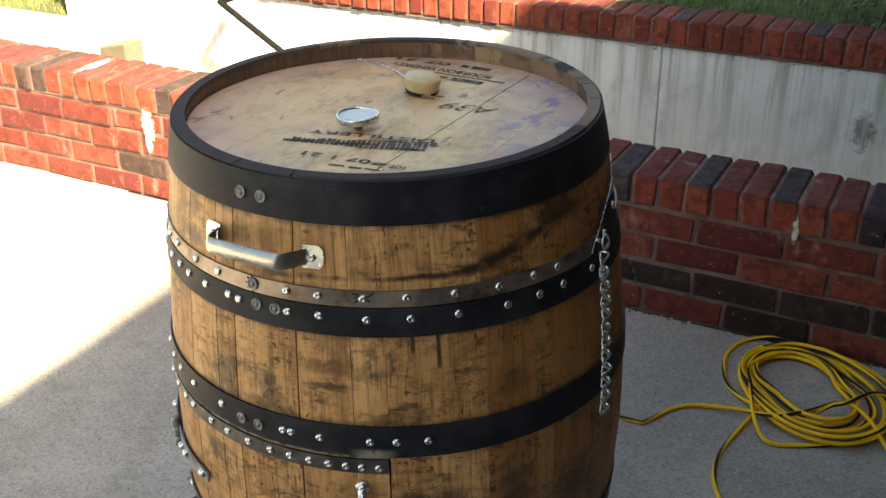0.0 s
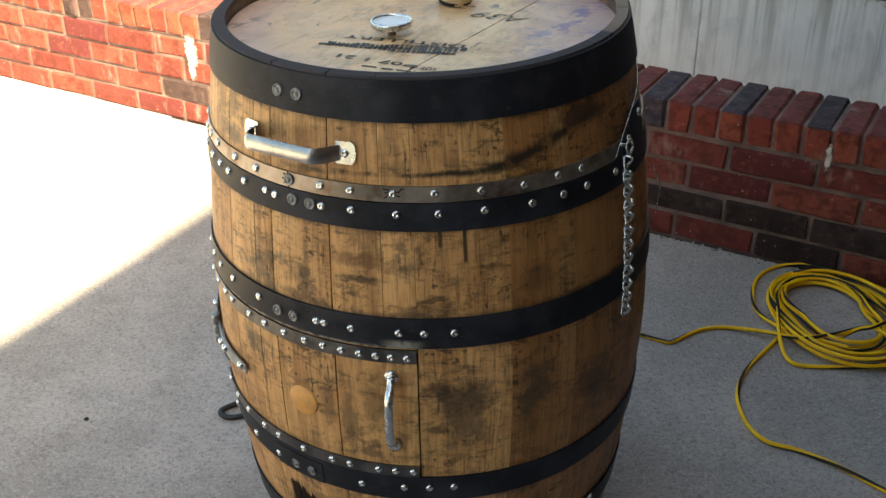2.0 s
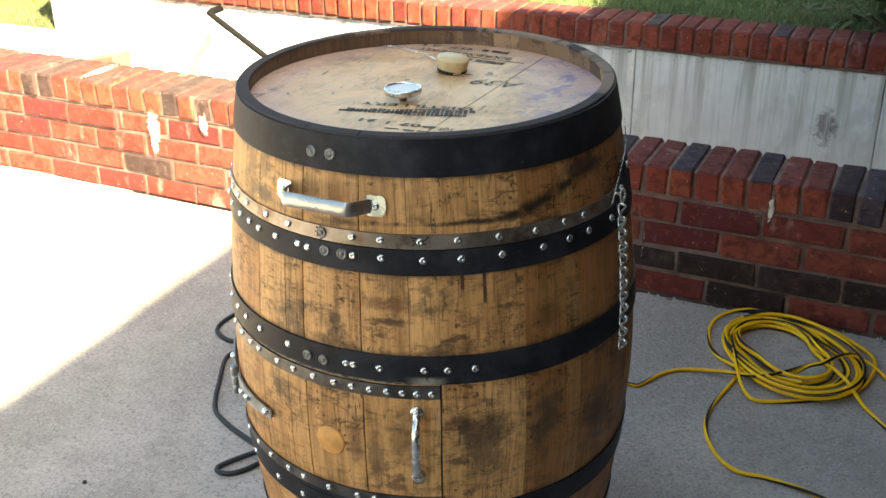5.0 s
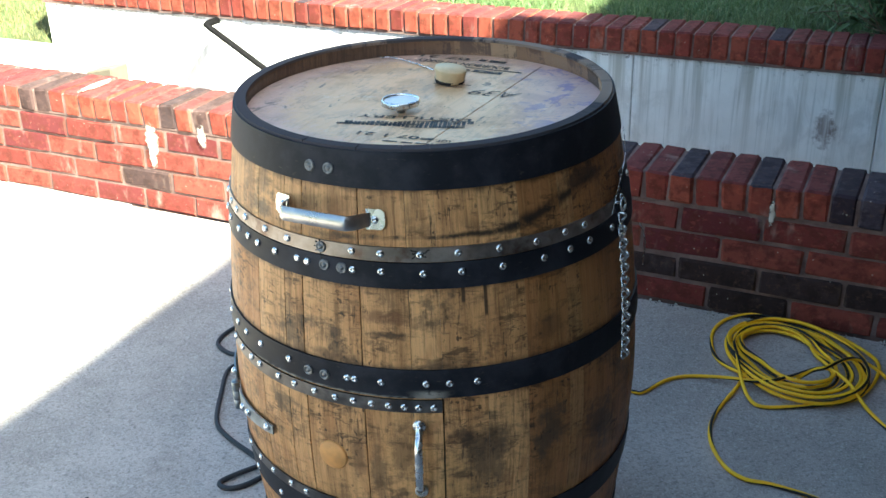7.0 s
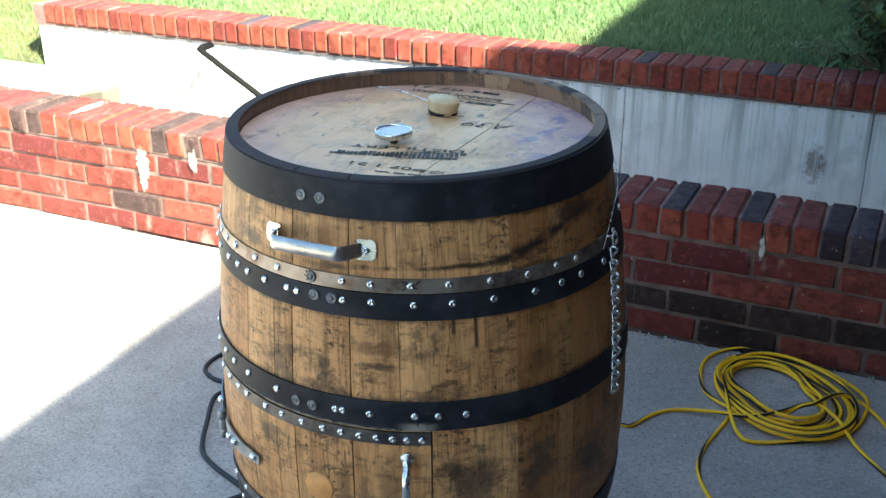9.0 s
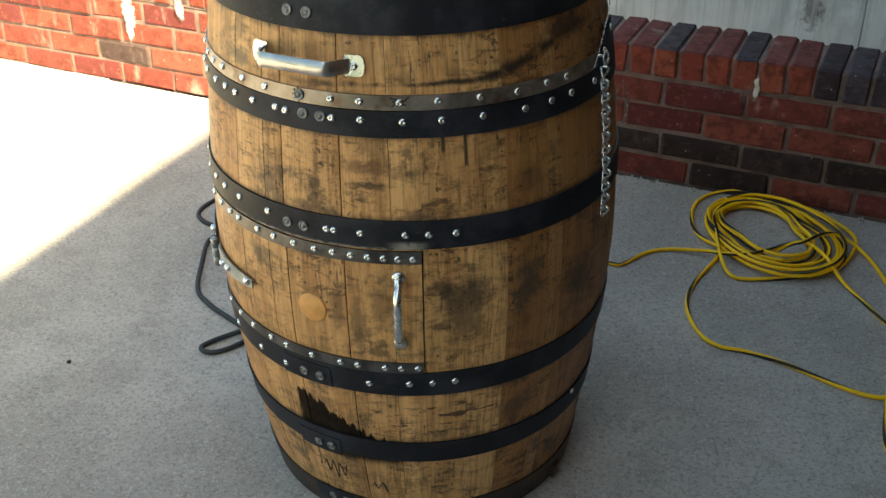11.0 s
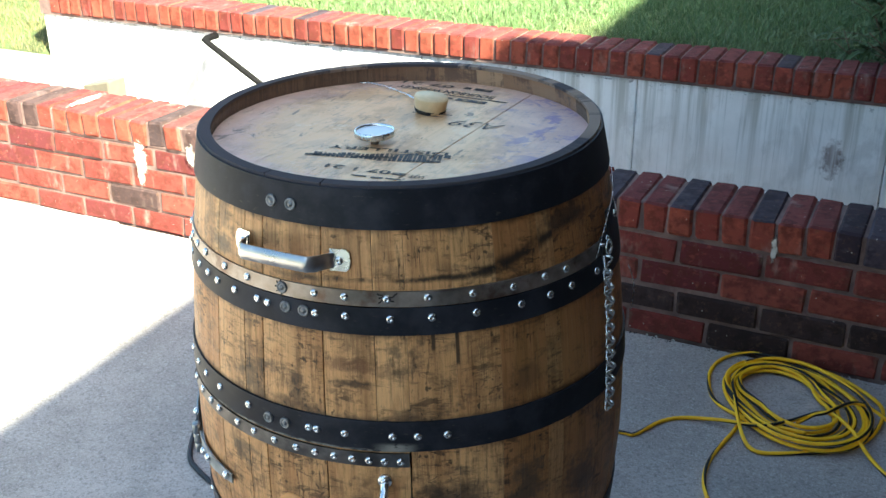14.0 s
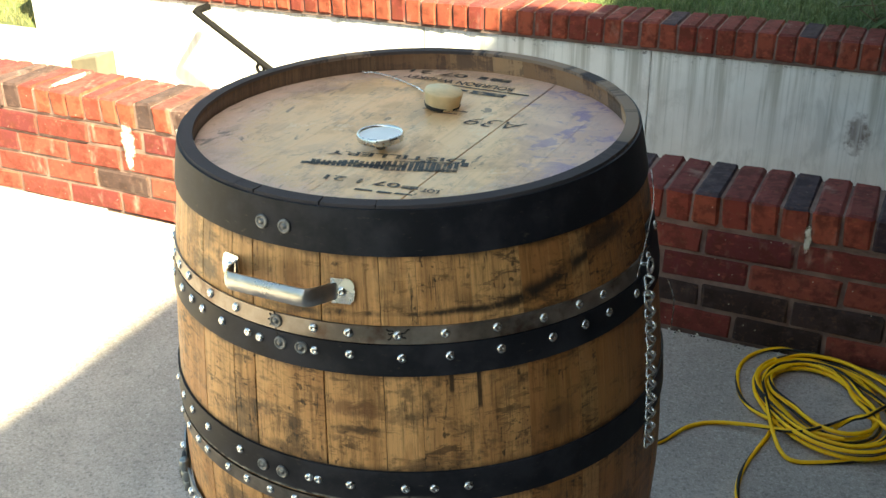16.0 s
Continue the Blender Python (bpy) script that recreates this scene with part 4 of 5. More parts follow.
# ---- barrel fittings ----
def strap(bm, path, half, thick, crown=0.0):
    """A flat strap of width 2*half swept along points (x, out) on the axes of facing()."""
    rows = []
    for i, (x, o) in enumerate(path):
        a, b = path[max(i - 1, 0)], path[min(i + 1, len(path) - 1)]
        w = Vector((b[0] - a[0], b[1] - a[1])).normalized()
        nx, no = -w.y, w.x
        ring_ = []
        for y, lift in ((-half, 0), (-half * 0.6, crown), (0, crown * 1.15), (half * 0.6, crown), (half, 0)):
            ring_.append(bm.verts.new((x + nx * (lift + thick), y, o + no * (lift + thick))))
        for y, lift in ((half, 0), (half * 0.6, crown), (0, crown * 1.15), (-half * 0.6, crown), (-half, 0)):
            ring_.append(bm.verts.new((x + nx * lift, y, o + no * lift)))
        rows.append(ring_)
    count = len(rows[0])
    for a, b in zip(rows, rows[1:]):
        for i in range(count):
            j = (i + 1) % count
            bm.faces.new((a[i], b[i], b[j], a[j]))
    bm.faces.new(rows[0])
    bm.faces.new(rows[-1][::-1])
    bmesh.ops.recalc_face_normals(bm, faces=bm.faces)


def lid_handle():
    place = facing(-113.4, 0.8055)
    bm = bmesh.new()
    lift = [(-0.061, -0.0045), (-0.0585, -0.001), (-0.056, 0.008), (-0.0515, 0.021), (-0.047, 0.0265), (-0.039, 0.0285)]
    line = smooth_path([(x, o, 0) for x, o in lift] + [(0.0, 0.029, 0)] + [(-x, o, 0) for x, o in reversed(lift)], 4)
    strap(bm, [(p.x, p.y) for p in line], 0.0095, 0.002, 0.0022)
    bm.transform(place)
    bm.normal_update()
    for e in bm.edges:
        e.smooth = e.calc_face_angle(0) < 0.5
    grip = part("handle", bm, BRUSHED, lid, "brushed steel strap handle", True)
    for a in (-127.0, -99.9):
        bm = bmesh.new()
        flip = -1 if a < -115 else 1
        loop = [(-0.0115, -0.0135), (0.0085, -0.0135), (0.0125, -0.0095), (0.014, 0.0), (0.0125, 0.0095), (0.0085, 0.0135), (-0.0115, 0.0135)]
        f = bm.faces.new([bm.verts.new((flip * x, y, 0.0)) for x, y in loop])
        made = bmesh.ops.extrude_face_region(bm, geom=[f])
        bmesh.ops.translate(bm, verts=[g for g in made["geom"] if isinstance(g, bmesh.types.BMVert)], vec=(0, 0, 0.0022))
        bmesh.ops.recalc_face_normals(bm, faces=bm.faces)
        bm.transform(facing(a, 0.8054, 0.0008))
        part("handle_plate", bm, BRIGHT, grip)
        screw = part("screw", SCREW, None, grip)
        screw.matrix_local = facing(a, 0.8054, 0.003)


lid_handle()


def door_pull():
    place = facing(-91.1, 0.461, 0.0)
    bm = bmesh.new()
    path = smooth_path([(0, 0.052, 0.004), (0, 0.045, 0.009), (0, 0.036, 0.022), (0, 0.018, 0.027), (0, -0.018, 0.027), (0, -0.036, 0.022), (0, -0.045, 0.009), (0, -0.052, 0.004)], 5)
    tube(bm, path, 0.0058, 10, flat=0.8)
    for y in (0.0535, -0.0535):
        lathe(bm, [(0.0, 0.0), (0.0095, 0.0), (0.0095, 0.003), (0.0078, 0.005), (0.0, 0.005)], 16, Matrix.Translation((0, y, 0.0005)))
    bm.transform(place)
    pull = part("pull_handle", bm, BRIGHT, door, "bright arched pull handle", True)
    for y in (0.0535, -0.0535):
        s = part("screw", SCREW, None, pull)
        s.matrix_local = place @ Matrix.Translation((0, y, 0.0045))


door_pull()

bm = bmesh.new()
lathe(bm, [(0.0, 0.0026), (0.0212, 0.0024), (0.0226, 0.0012), (0.023, -0.004)], 28, facing(-114.2, 0.4462))
part("bung_plug", bm, PLUG, door, "round sanded oak plug in the door", True)


def strap_hinge():
    bm = bmesh.new()
    n = 10
    rows = []
    for i in range(n + 1):
        f = i / n
        a = -157.5 + f * 23.0
        half = 0.017 * (1 - f) + 0.0075 * f
        z = 0.4345 + 0.0115 * f
        rows.append([bm.verts.new(at(a, z + y, o)) for y, o in ((-half, 0.004), (half, 0.004), (half, 0.0062), (-half, 0.0062))])
    for a, b in zip(rows, rows[1:]):
        for i in range(4):
            bm.faces.new((a[i], b[i], b[(i + 1) % 4], a[(i + 1) % 4]))
    bm.faces.new(rows[0])
    bm.faces.new(rows[-1])
    bmesh.ops.recalc_face_normals(bm, faces=bm.faces)
    hinge = part("strap_hinge", bm, ZINC, barrel, "galvanised strap hinge of the door")
    bm = bmesh.new()
    for k in range(3):
        lathe(bm, [(0.0, 0), (0.0062, 0), (0.0068, 0.001), (0.0068, 0.0145), (0.0062, 0.0155), (0.0, 0.0155)], 12, Matrix.Translation(at(-159.5, 0.41 + 0.0165 * k, 0.009)))
    part("knuckle", bm, ZINC, hinge, smooth=True)
    bm = bmesh.new()
    shell(bm, -175.0, -161.0, 0.415, 0.47, 0.004, 0.0062, 2.0, 0.06)
    part("leaf", bm, ZINC, hinge)
    for a, z in ((-136.7, 0.4465), (-148.0, 0.4385), (-153.0, 0.4325), (-164.0, 0.462), (-164.0, 0.424)):
        bm = bmesh.new()
        lathe(bm, [(0.0062, 0.0), (0.0062, 0.002), (0.005, 0.0045), (0.002, 0.0056), (0.0, 0.0056)], 12, facing(a, z, 0.0062))
        part("bolt", bm, BRIGHT, hinge, smooth=True)


strap_hinge()


def lid_chain():
    bm = bmesh.new()
    shell(bm, -27.5, -12.0, 0.738, 0.775, 0.0034, 0.006, 2.0, 0.04)
    shell(bm, -22.0, -13.0, 0.775, 0.802, 0.0034, 0.006, 2.0, 0.04)
    part("hinge_bracket", bm, HOOP, lid, "black lid hinge bracket")
    for a, z in ((-15.5, 0.788), (-24.0, 0.768)):
        fasten(SCREW, a, z, lid, 0.006)
    bm = bmesh.new()
    place = facing(-26.5, 0.7625, 0.008)
    eye = [place @ Vector((0.0085 * math.cos(k * math.tau / 16), 0.0085 * math.sin(k * math.tau / 16), 0.005)) for k in range(16)]
    tube(bm, eye, 0.0021, 8, True)
    tube(bm, [place @ Vector((-0.012, 0.007, -0.004)), place @ Vector((-0.008, 0.005, 0.004))], 0.0022, 8)
    part("eye_screw", bm, BRIGHT, lid, "bright screw eye", True)
    bm = bmesh.new()
    oval = []
    for k in range(18):
        f = k * math.tau / 18
        x, y = 0.0048 * math.cos(f), 0.005 * math.sin(f) + 0.0026 * max(-1, min(1, 4 * math.sin(f)))
        oval.append((x, y, 0.0034 * math.sin(2 * f)))
    tube(bm, oval, 0.0019, 6, True)
    ring_mesh = link("link", bm, BRIGHT, True)
    holder = None
    z, k = 0.745, 0
    while z > 0.536:
        a = -27.8 - 2.7 * k / 24 + random.uniform(-0.15, 0.15)
        m = facing(a, z, 0.0115) @ Matrix.Rotation(radians(22 if k % 2 else -38) + random.uniform(-0.25, 0.25), 4, "Y") @ Matrix.Rotation((0.35 if k % 2 else -0.35) + random.uniform(-0.15, 0.15), 4, "Z")
        if holder is None:
            holder = part("chain", ring_mesh, None, lid, "bright steel curb chain that hangs from the lid")
            holder.matrix_local = m
            base = m.inverted()
        else:
            ob = part("link", ring_mesh, None, holder)
            ob.matrix_local = base @ m
        z -= 0.0094
        k += 1
    # loose wire ends
    bm = bmesh.new()
    tube(bm, smooth_path([at(-31, 0.755, 0.006), at(-26, 0.785, 0.008), at(-17, 0.82, 0.01), at(-12, 0.85, 0.008)], 5), 0.0007, 5)
    part("wire", bm, BRIGHT, lid, "thin loose wire", True)
    bm = bmesh.new()
    tube(bm, smooth_path([at(-6, 0.62, 0.012), at(-4, 0.655, 0.018), at(-6, 0.69, 0.012)], 5), 0.0007, 5)
    part("wire", bm, BRIGHT, lid, "thin loose wire", True)


lid_chain()


def tar_mark(angle, z, out, ways):
    """Black drips that run from under a screw head."""
    bm = bmesh.new()
    place = facing(angle, z, out)
    for degrees, far in ways:
        way = Vector((math.cos(radians(degrees)), math.sin(radians(degrees)), 0))
        side = Vector((-way.y, way.x, 0))
        tube(bm, [place @ (way * far * f + side * 0.0012 * math.sin(f * 9)) for f in (0.2, 0.5, 0.8, 1.0)], 0.0009, 5)
    part("tar_mark", bm, CHARRED, lid, "black tar drip under a screw")


tar_mark(-89.1, 0.7613, 0.0027, ((150, 0.013), (205, 0.012), (25, 0.014), (-30, 0.009), (170, 0.01)))
tar_mark(-114.7, 0.7609, 0.0027, ((180, 0.0105), (140, 0.0105), (215, 0.0105), (-90, 0.019), (100, 0.01)))


def thermometer():
    place = Matrix.Translation((-0.0372, -0.066, HEAD_Z - 0.002)) @ pose(0, 0, 0, 0.3, -0.5, 0)
    bm = bmesh.new()
    lathe(bm, [(0.0, 0.012), (0.024, 0.012), (0.0268, 0.0135), (0.0276, 0.0165), (0.0276, 0.0205), (0.0262, 0.0222), (0.0248, 0.0215), (0.0245, 0.0192)], 36, place)
    case = part("thermometer", bm, BRIGHT, lid, "round dial thermometer in a bright steel case", True)
    bm = bmesh.new()
    lathe(bm, [(0.0247, 0.0194), (0.0, 0.0196)], 36, place)
    part("dial", bm, FACE, case, "white dial under clear glass")
    bm = bmesh.new()
    lathe(bm, [(0.0055, 0.0), (0.0055, 0.008), (0.009, 0.009), (0.009, 0.0125)], 12, place)
    part("stem", bm, DULL, case, smooth=True)


thermometer()


def stopper():
    spot = barrel.matrix_world @ Vector((0.026, 0.089, HEAD_Z))
    bm = bmesh.new()
    lathe(bm, [(0.0, 0.0), (0.0225, 0.0), (0.0232, 0.003), (0.0248, 0.016), (0.0252, 0.02), (0.0242, 0.022), (0.0, 0.0225)], 32)
    for v in bm.verts:
        v.co += Vector((noise.noise(v.co * 60), noise.noise(v.co * 60 + Vector((9, 0, 0))), 0)) * 0.0012
    ob = new("wooden_stopper", link("wooden_stopper", bm, PALE, True))
    ob.matrix_world = Matrix.Translation(spot + Vector((0, 0, 0.0012))) @ pose(0, 0, 0, 1.5, 7.0, 0)
    tagged(ob, "pale turned wooden stopper that smokes on the barrel head", "stopper")
    bm = bmesh.new()
    lathe(bm, [(0.0, -0.0012), (0.022, -0.0012), (0.0228, 0.0), (0.0237, 0.0042), (0.0233, 0.0044)], 32)
    part("charred_rim", bm, CHARRED, ob, "scorched lower rim", True)
    bm = bmesh.new()
    inv = ob.matrix_world.inverted()
    run = smooth_path([(0.0, 0.115, HEAD_Z + 0.012), (-0.016, 0.168, HEAD_Z + 0.0035), (-0.05, 0.212, HEAD_Z + 0.0028), (-0.082, 0.238, HEAD_Z + 0.0028), (-0.09, 0.234, HEAD_Z + 0.0028), (-0.096, 0.24, HEAD_Z + 0.0028)], 12)
    done = 0.0
    for a, b in zip(run, run[1:]):
        done += (b - a).length
        if done > 0.0052:
            done = 0.0
            bmesh.ops.create_icosphere(bm, subdivisions=1, radius=0.0019, matrix=Matrix.Translation(inv @ (barrel.matrix_world @ b)))
    tube(bm, [inv @ (barrel.matrix_world @ p) for p in run], 0.0006, 5)
    part("ball_chain", bm, BRIGHT, ob, "bright ball chain", True)


stopper()


# stencilled writing on the head
def writing(text, start, end, size, name="stencil"):
    curve = bpy.data.curves.new("writing", "FONT")
    curve.body, curve.size, curve.offset = text, size, -0.0004 if name == "hand_mark" else 0.0003
    curve.shear = 0.35 if name == "hand_mark" else 0.0
    helper = bpy.data.objects.new("writing", curve)
    scene.collection.objects.link(helper)
    me = bpy.data.meshes.new_from_object(helper.evaluated_get(bpy.context.evaluated_depsgraph_get()))
    bpy.data.objects.remove(helper)
    wide = max(v.co.x for v in me.vertices) - min(v.co.x for v in me.vertices)
    d = Vector(end) - Vector(start)
    me.materials.append(INK)
    ob = part(name, me, None, lid, "dark stencilled writing")
    ob.matrix_local = Matrix.Translation((start[0], start[1], HEAD_Z + 0.0008)) @ Matrix.Rotation(math.atan2(d.y, d.x), 4, "Z") @ Matrix.Diagonal((d.length / wide, 1, 1, 1))


def bars(rows, start, way, name="stencil_bar"):
    """Plain dark bars (along, up, length, height) from a start along a way."""
    for x, y, w, h in rows:
        bm = bmesh.new()
        bm.faces.new([bm.verts.new((x + dx * w + random.uniform(-1, 1) * 0.0008, y + dy * h + random.uniform(-1, 1) * 0.0006, 0)) for dx, dy in ((0, 0), (1, 0), (1, 1), (0, 1))])
        ob = part(name, bm, INK, lid)
        ob.matrix_local = Matrix.Translation((start[0], start[1], HEAD_Z + 0.0007)) @ Matrix.Rotation(radians(way), 4, "Z")


writing("BOURBON WHISKEY", (0.123, 0.168), (-0.03, 0.236), 0.022)
writing("07 21", (0.058, 0.23), (-0.025, 0.262), 0.02)
bars([(0.0, 0.0, 0.03, 0.012), (0.036, 0.001, 0.012, 0.011)], (0.118, 0.205), 155)
bars([(0.0, 0.004, 0.05, 0.013), (0.056, 0.006, 0.03, 0.007), (0.09, 0.005, 0.022, 0.006), (-0.028, -0.007, 0.115, 0.0035)], (0.112, 0.142), 156)
writing("A39", (0.138, 0.02), (0.064, 0.046), 0.04, "hand_mark")
bars([(0.0, 0.0, 0.016, 0.0025), (0.022, 0.004, 0.02, 0.003), (0.046, 0.0, 0.014, 0.0025), (0.01, 0.012, 0.03, 0.0025)], (0.06, 0.068), 165)
writing("DISTILLERY", (0.066, -0.104), (-0.095, -0.076), 0.017)
banner = [(0.0, -0.004, 0.008, 0.012)]
for k in range(27):
    low = 0.002 * math.sin(k * 0.9) - (0.004 if 4 < k < 12 else 0.0)
    banner.append((0.011 + 0.0063 * k, low, 0.0048 + 0.001 * math.sin(k * 2.3), (0.026 if k < 13 else 0.0225 - 0.0007 * (k - 13)) - low))
banner += [(0.01, -0.003, 0.07, 0.004), (0.07, 0.009, 0.055, 0.007), (0.12, 0.006, 0.07, 0.006), (0.012, 0.019, 0.045, 0.005)]
bars(banner, (0.067, -0.118), 176)
writing("07 1 21", (-0.002, -0.178), (-0.087, -0.152), 0.017)
writing("LOT", (0.04, -0.196), (0.022, -0.19), 0.013)
bars([(0.0, 0.0, 0.019, 0.008)], (0.017, -0.186), 165)
bars([(0.0, 0.0, 0.02, 0.004), (0.024, 0.001, 0.016, 0.004), (0.046, 0.0, 0.02, 0.004)], (0.012, -0.207), 165)

# ---- yellow extension cord ----
def extension_cord():
    r = 0.0045
    ob = tagged(new("extension_cord"), "coiled yellow extension cord with a black stripe on the concrete", "extension cord")
    ob.location = (0.8, 0.7, 0)
    back = Matrix.Translation((-0.8, -0.7, 0))

    def piece(name, path):
        bm = bmesh.new()
        tube(bm, path, r, 8)
        bm.transform(back)
        part(name, bm, CORD, ob, smooth=True)

    lead = [(0.26, 0.62, r), (0.34, 0.6, r), (0.413, 0.569, r), (0.437, 0.568, r), (0.495, 0.617, r), (0.551, 0.636, r), (0.63, 0.615, 0.014), (0.705, 0.583, 0.024), (0.775, 0.598, 0.028), (0.845, 0.63, 0.03),
            (0.876, 0.62, 0.03), (0.9, 0.565, 0.026), (0.918, 0.494, 0.008), (0.945, 0.4, r), (0.99, 0.235, r), (0.992, 0.175, r), (0.935, 0.12, r), (0.876, 0.088, r), (0.813, 0.114, r), (0.719, 0.19, r),
            (0.647, 0.231, r), (0.595, 0.25, r), (0.563, 0.3, r), (0.555, 0.39, r), (0.584, 0.482, r), (0.655, 0.592, r), (0.685, 0.655, r), (0.69, 0.72, r)]
    piece("lead", smooth_path(lead, 10))
    over = [(0.79, 0.6, 0.02), (0.83, 0.62, 0.03), (0.857, 0.622, 0.036), (0.914, 0.662, 0.034), (0.955, 0.67, 0.028), (0.993, 0.636, 0.014), (1.015, 0.553, r), (1.011, 0.44, r), (0.991, 0.356, r), (0.937, 0.221, r),
            (0.888, 0.1, 0.0145), (0.842, -0.028, r), (0.839, -0.089, r), (0.852, -0.13, r), (0.93, -0.25, r), (1.02, -0.33, r), (1.08, -0.36, r)]
    piece("over_strand", smooth_path(over, 10))
    # turns that wander between the hole in the middle and the outside of the bunch
    loop, per, turns = [], 16, 9
    for k in range(turns * per):
        f = k / per
        a = math.tau * f + 2.4
        inside = 0.098 - 0.008 * math.cos(a) - 0.027 * math.cos(2 * a) - 0.018 * math.sin(2 * a)
        outside = 0.171 + 0.008 * math.cos(a) - 0.018 * math.cos(2 * a) - 0.013 * math.sin(2 * a)
        g = 0.5 + 0.4 * math.sin(2.35 * f + 0.4) + 0.12 * math.sin(math.tau * 0.63 * f)
        d = inside + (outside - inside) * g
        loop.append((0.8 + d * math.cos(a), 0.7 + d * math.sin(a), r + 0.0022 * f + 0.004 * (1 + math.sin(5.3 * f))))
    piece("coil", smooth_path(loop, 4))
    outer = [(0.76, 0.84, 0.02), (0.69, 0.78, 0.024), (0.672, 0.68, 0.026), (0.664, 0.6, 0.02), (0.668, 0.535, 0.01), (0.69, 0.51, r), (0.748, 0.508, r), (0.839, 0.519, r), (0.908, 0.539, 0.008), (0.966, 0.6, 0.012),
             (1.0, 0.68, 0.014), (0.973, 0.756, 0.016), (0.923, 0.825, 0.016), (0.839, 0.893, 0.013), (0.761, 0.927, 0.01), (0.69, 0.908, r), (0.643, 0.835, r), (0.63, 0.73, r), (0.66, 0.655, 0.01), (0.72, 0.6, 0.018), (0.8, 0.56, 0.022)]
    piece("outer_loop", smooth_path(outer, 10))


extension_cord()


def black_cord():
    bm = bmesh.new()
    r = 0.0056
    run = [(-0.2, 0.9, r), (-0.4, 0.93, r), (-0.55, 0.89, r), (-0.604, 0.8, r), (-0.56, 0.735, r), (-0.47, 0.72, r), (-0.45, 0.7, r), (-0.5, 0.692, r), (-0.546, 0.66, r), (-0.54, 0.552, r), (-0.523, 0.44, r), (-0.485, 0.382, r),
           (-0.421, 0.321, r), (-0.36, 0.268, r), (-0.35, 0.275, 0.014), (-0.39, 0.272, 0.012), (-0.462, 0.228, r), (-0.445, 0.205, r), (-0.405, 0.22, r), (-0.33, 0.29, r), (-0.2, 0.36, r), (0.0, 0.42, r)]
    tube(bm, smooth_path(run, 8), r, 8)
    ob = new("power_cord", link("power_cord", bm, BLACK_CORD, True))
    tagged(ob, "black rubber power cord lying behind the barrel", "power cord")


black_cord()

# ---- handrail of the stairwell ----
def handrail():
    """A sloping rail that returns to the wall at its upper end, on tabs with a round eye."""
    out = FAR - 0.15
    top = on_wall(-2.247, out, 0.293)
    slope = (on_wall(-1.93, out, 0.106) - top).normalized()
    low = top + slope * 1.2
    bm = bmesh.new()
    tube(bm, [low, top + slope * 0.02, top, top + OUT * 0.016 + Vector((0, 0, 0.004)), top + OUT * 0.085 + Vector((0, 0, 0.004))], 0.0165, 10, flat=0.72)
    ob = new("handrail", link("handrail", bm, RAIL, True))
    tagged(ob, "dark painted steel handrail beside the concrete wall", "handrail")
    for f in (0.345, 1.05):
        p = top + slope * f + Vector((0, 0, -0.03))
        bm = bmesh.new()
        eye = [p + ALONG * 0.017 * math.cos(k * math.tau / 16) + Vector((0, 0, 0.017 * math.sin(k * math.tau / 16))) for k in range(16)]
        tube(bm, eye, 0.0075, 8, True)
        tube(bm, [p + Vector((0, 0, 0.016)), p + Vector((0, 0, 0.03)) + OUT * 0.002], 0.006, 8)
        part("bracket", bm, RAIL, ob, "round eye bracket", True)


handrail()

# stand-in block for the shaded part of the stair riser beside the landing
bm = bmesh.new()
box(bm, (0.16, 0.12, 0.66), Matrix.Translation(on_wall(-2.93, FAR - 0.075, -0.31)) @ WALL_TURN, 0.006)
for v in bm.verts:
    v.co.z += 0.22 * ((v.co - on_wall(-2.93, 0, 0)).dot(ALONG)) if v.co.z > -0.3 else 0.0
tagged(new("riser_stand_in", link("riser_stand_in", bm, TAN)), "tan block with a sloping top, stand-in for the shaded stair riser", "block")

# dark pebble on the slab
bm = bmesh.new()
bmesh.ops.create_icosphere(bm, subdivisions=2, radius=0.005)
for v in bm.verts:
    v.co *= 1 + 0.3 * noise.noise(v.co * 300)
    v.co.z *= 0.6
ob = new("pebble", link("pebble", bm, CHARRED, True))
ob.location = (-0.723, 0.171, 0.0026)
tagged(ob, "tiny dark pebble on the grey concrete slab", "pebble")


# ---- lime smears on the wall ----
def smear(s, z, w, h, seed, flat=False):
    rnd = random.Random(seed)
    bm = bmesh.new()
    loop = []
    for k in range(22):
        a = k * math.tau / 22
        f = 1 + 0.35 * noise.noise(Vector((math.cos(a) * 1.7, math.sin(a) * 1.7, seed))) + rnd.uniform(-0.12, 0.12)
        loop.append(bm.verts.new((w / 2 * f * math.cos(a), 0.0, h / 2 * f * math.sin(a) - (0.2 * h if math.sin(a) < -0.7 else 0))))
    f = bm.faces.new(loop)
    made = bmesh.ops.extrude_face_region(bm, geom=[f])
    bmesh.ops.translate(bm, verts=[g for g in made["geom"] if isinstance(g, bmesh.types.BMVert)], vec=(0, -0.0035, 0))
    bmesh.ops.scale(bm, vec=(0.86, 1, 0.9), verts=[g for g in made["geom"] if isinstance(g, bmesh.types.BMVert)])
    bmesh.ops.recalc_face_normals(bm, faces=bm.faces)
    ob = part("lime_smear", bm, LIME, low_wall, "white lime smear")
    ob.matrix_local = Matrix.Translation((s, 0.1, 0.3715)) @ Matrix.Rotation(radians(-90), 4, "X") if flat else Matrix.Translation((s, -0.0035, z))


smear(-1.555, 0.255, 0.062, 0.1, 1)
smear(-1.562, 0.2, 0.036, 0.075, 2)
smear(-1.357, 0.29, 0.036, 0.065, 3)
smear(0.366, 0.305, 0.018, 0.075, 4)
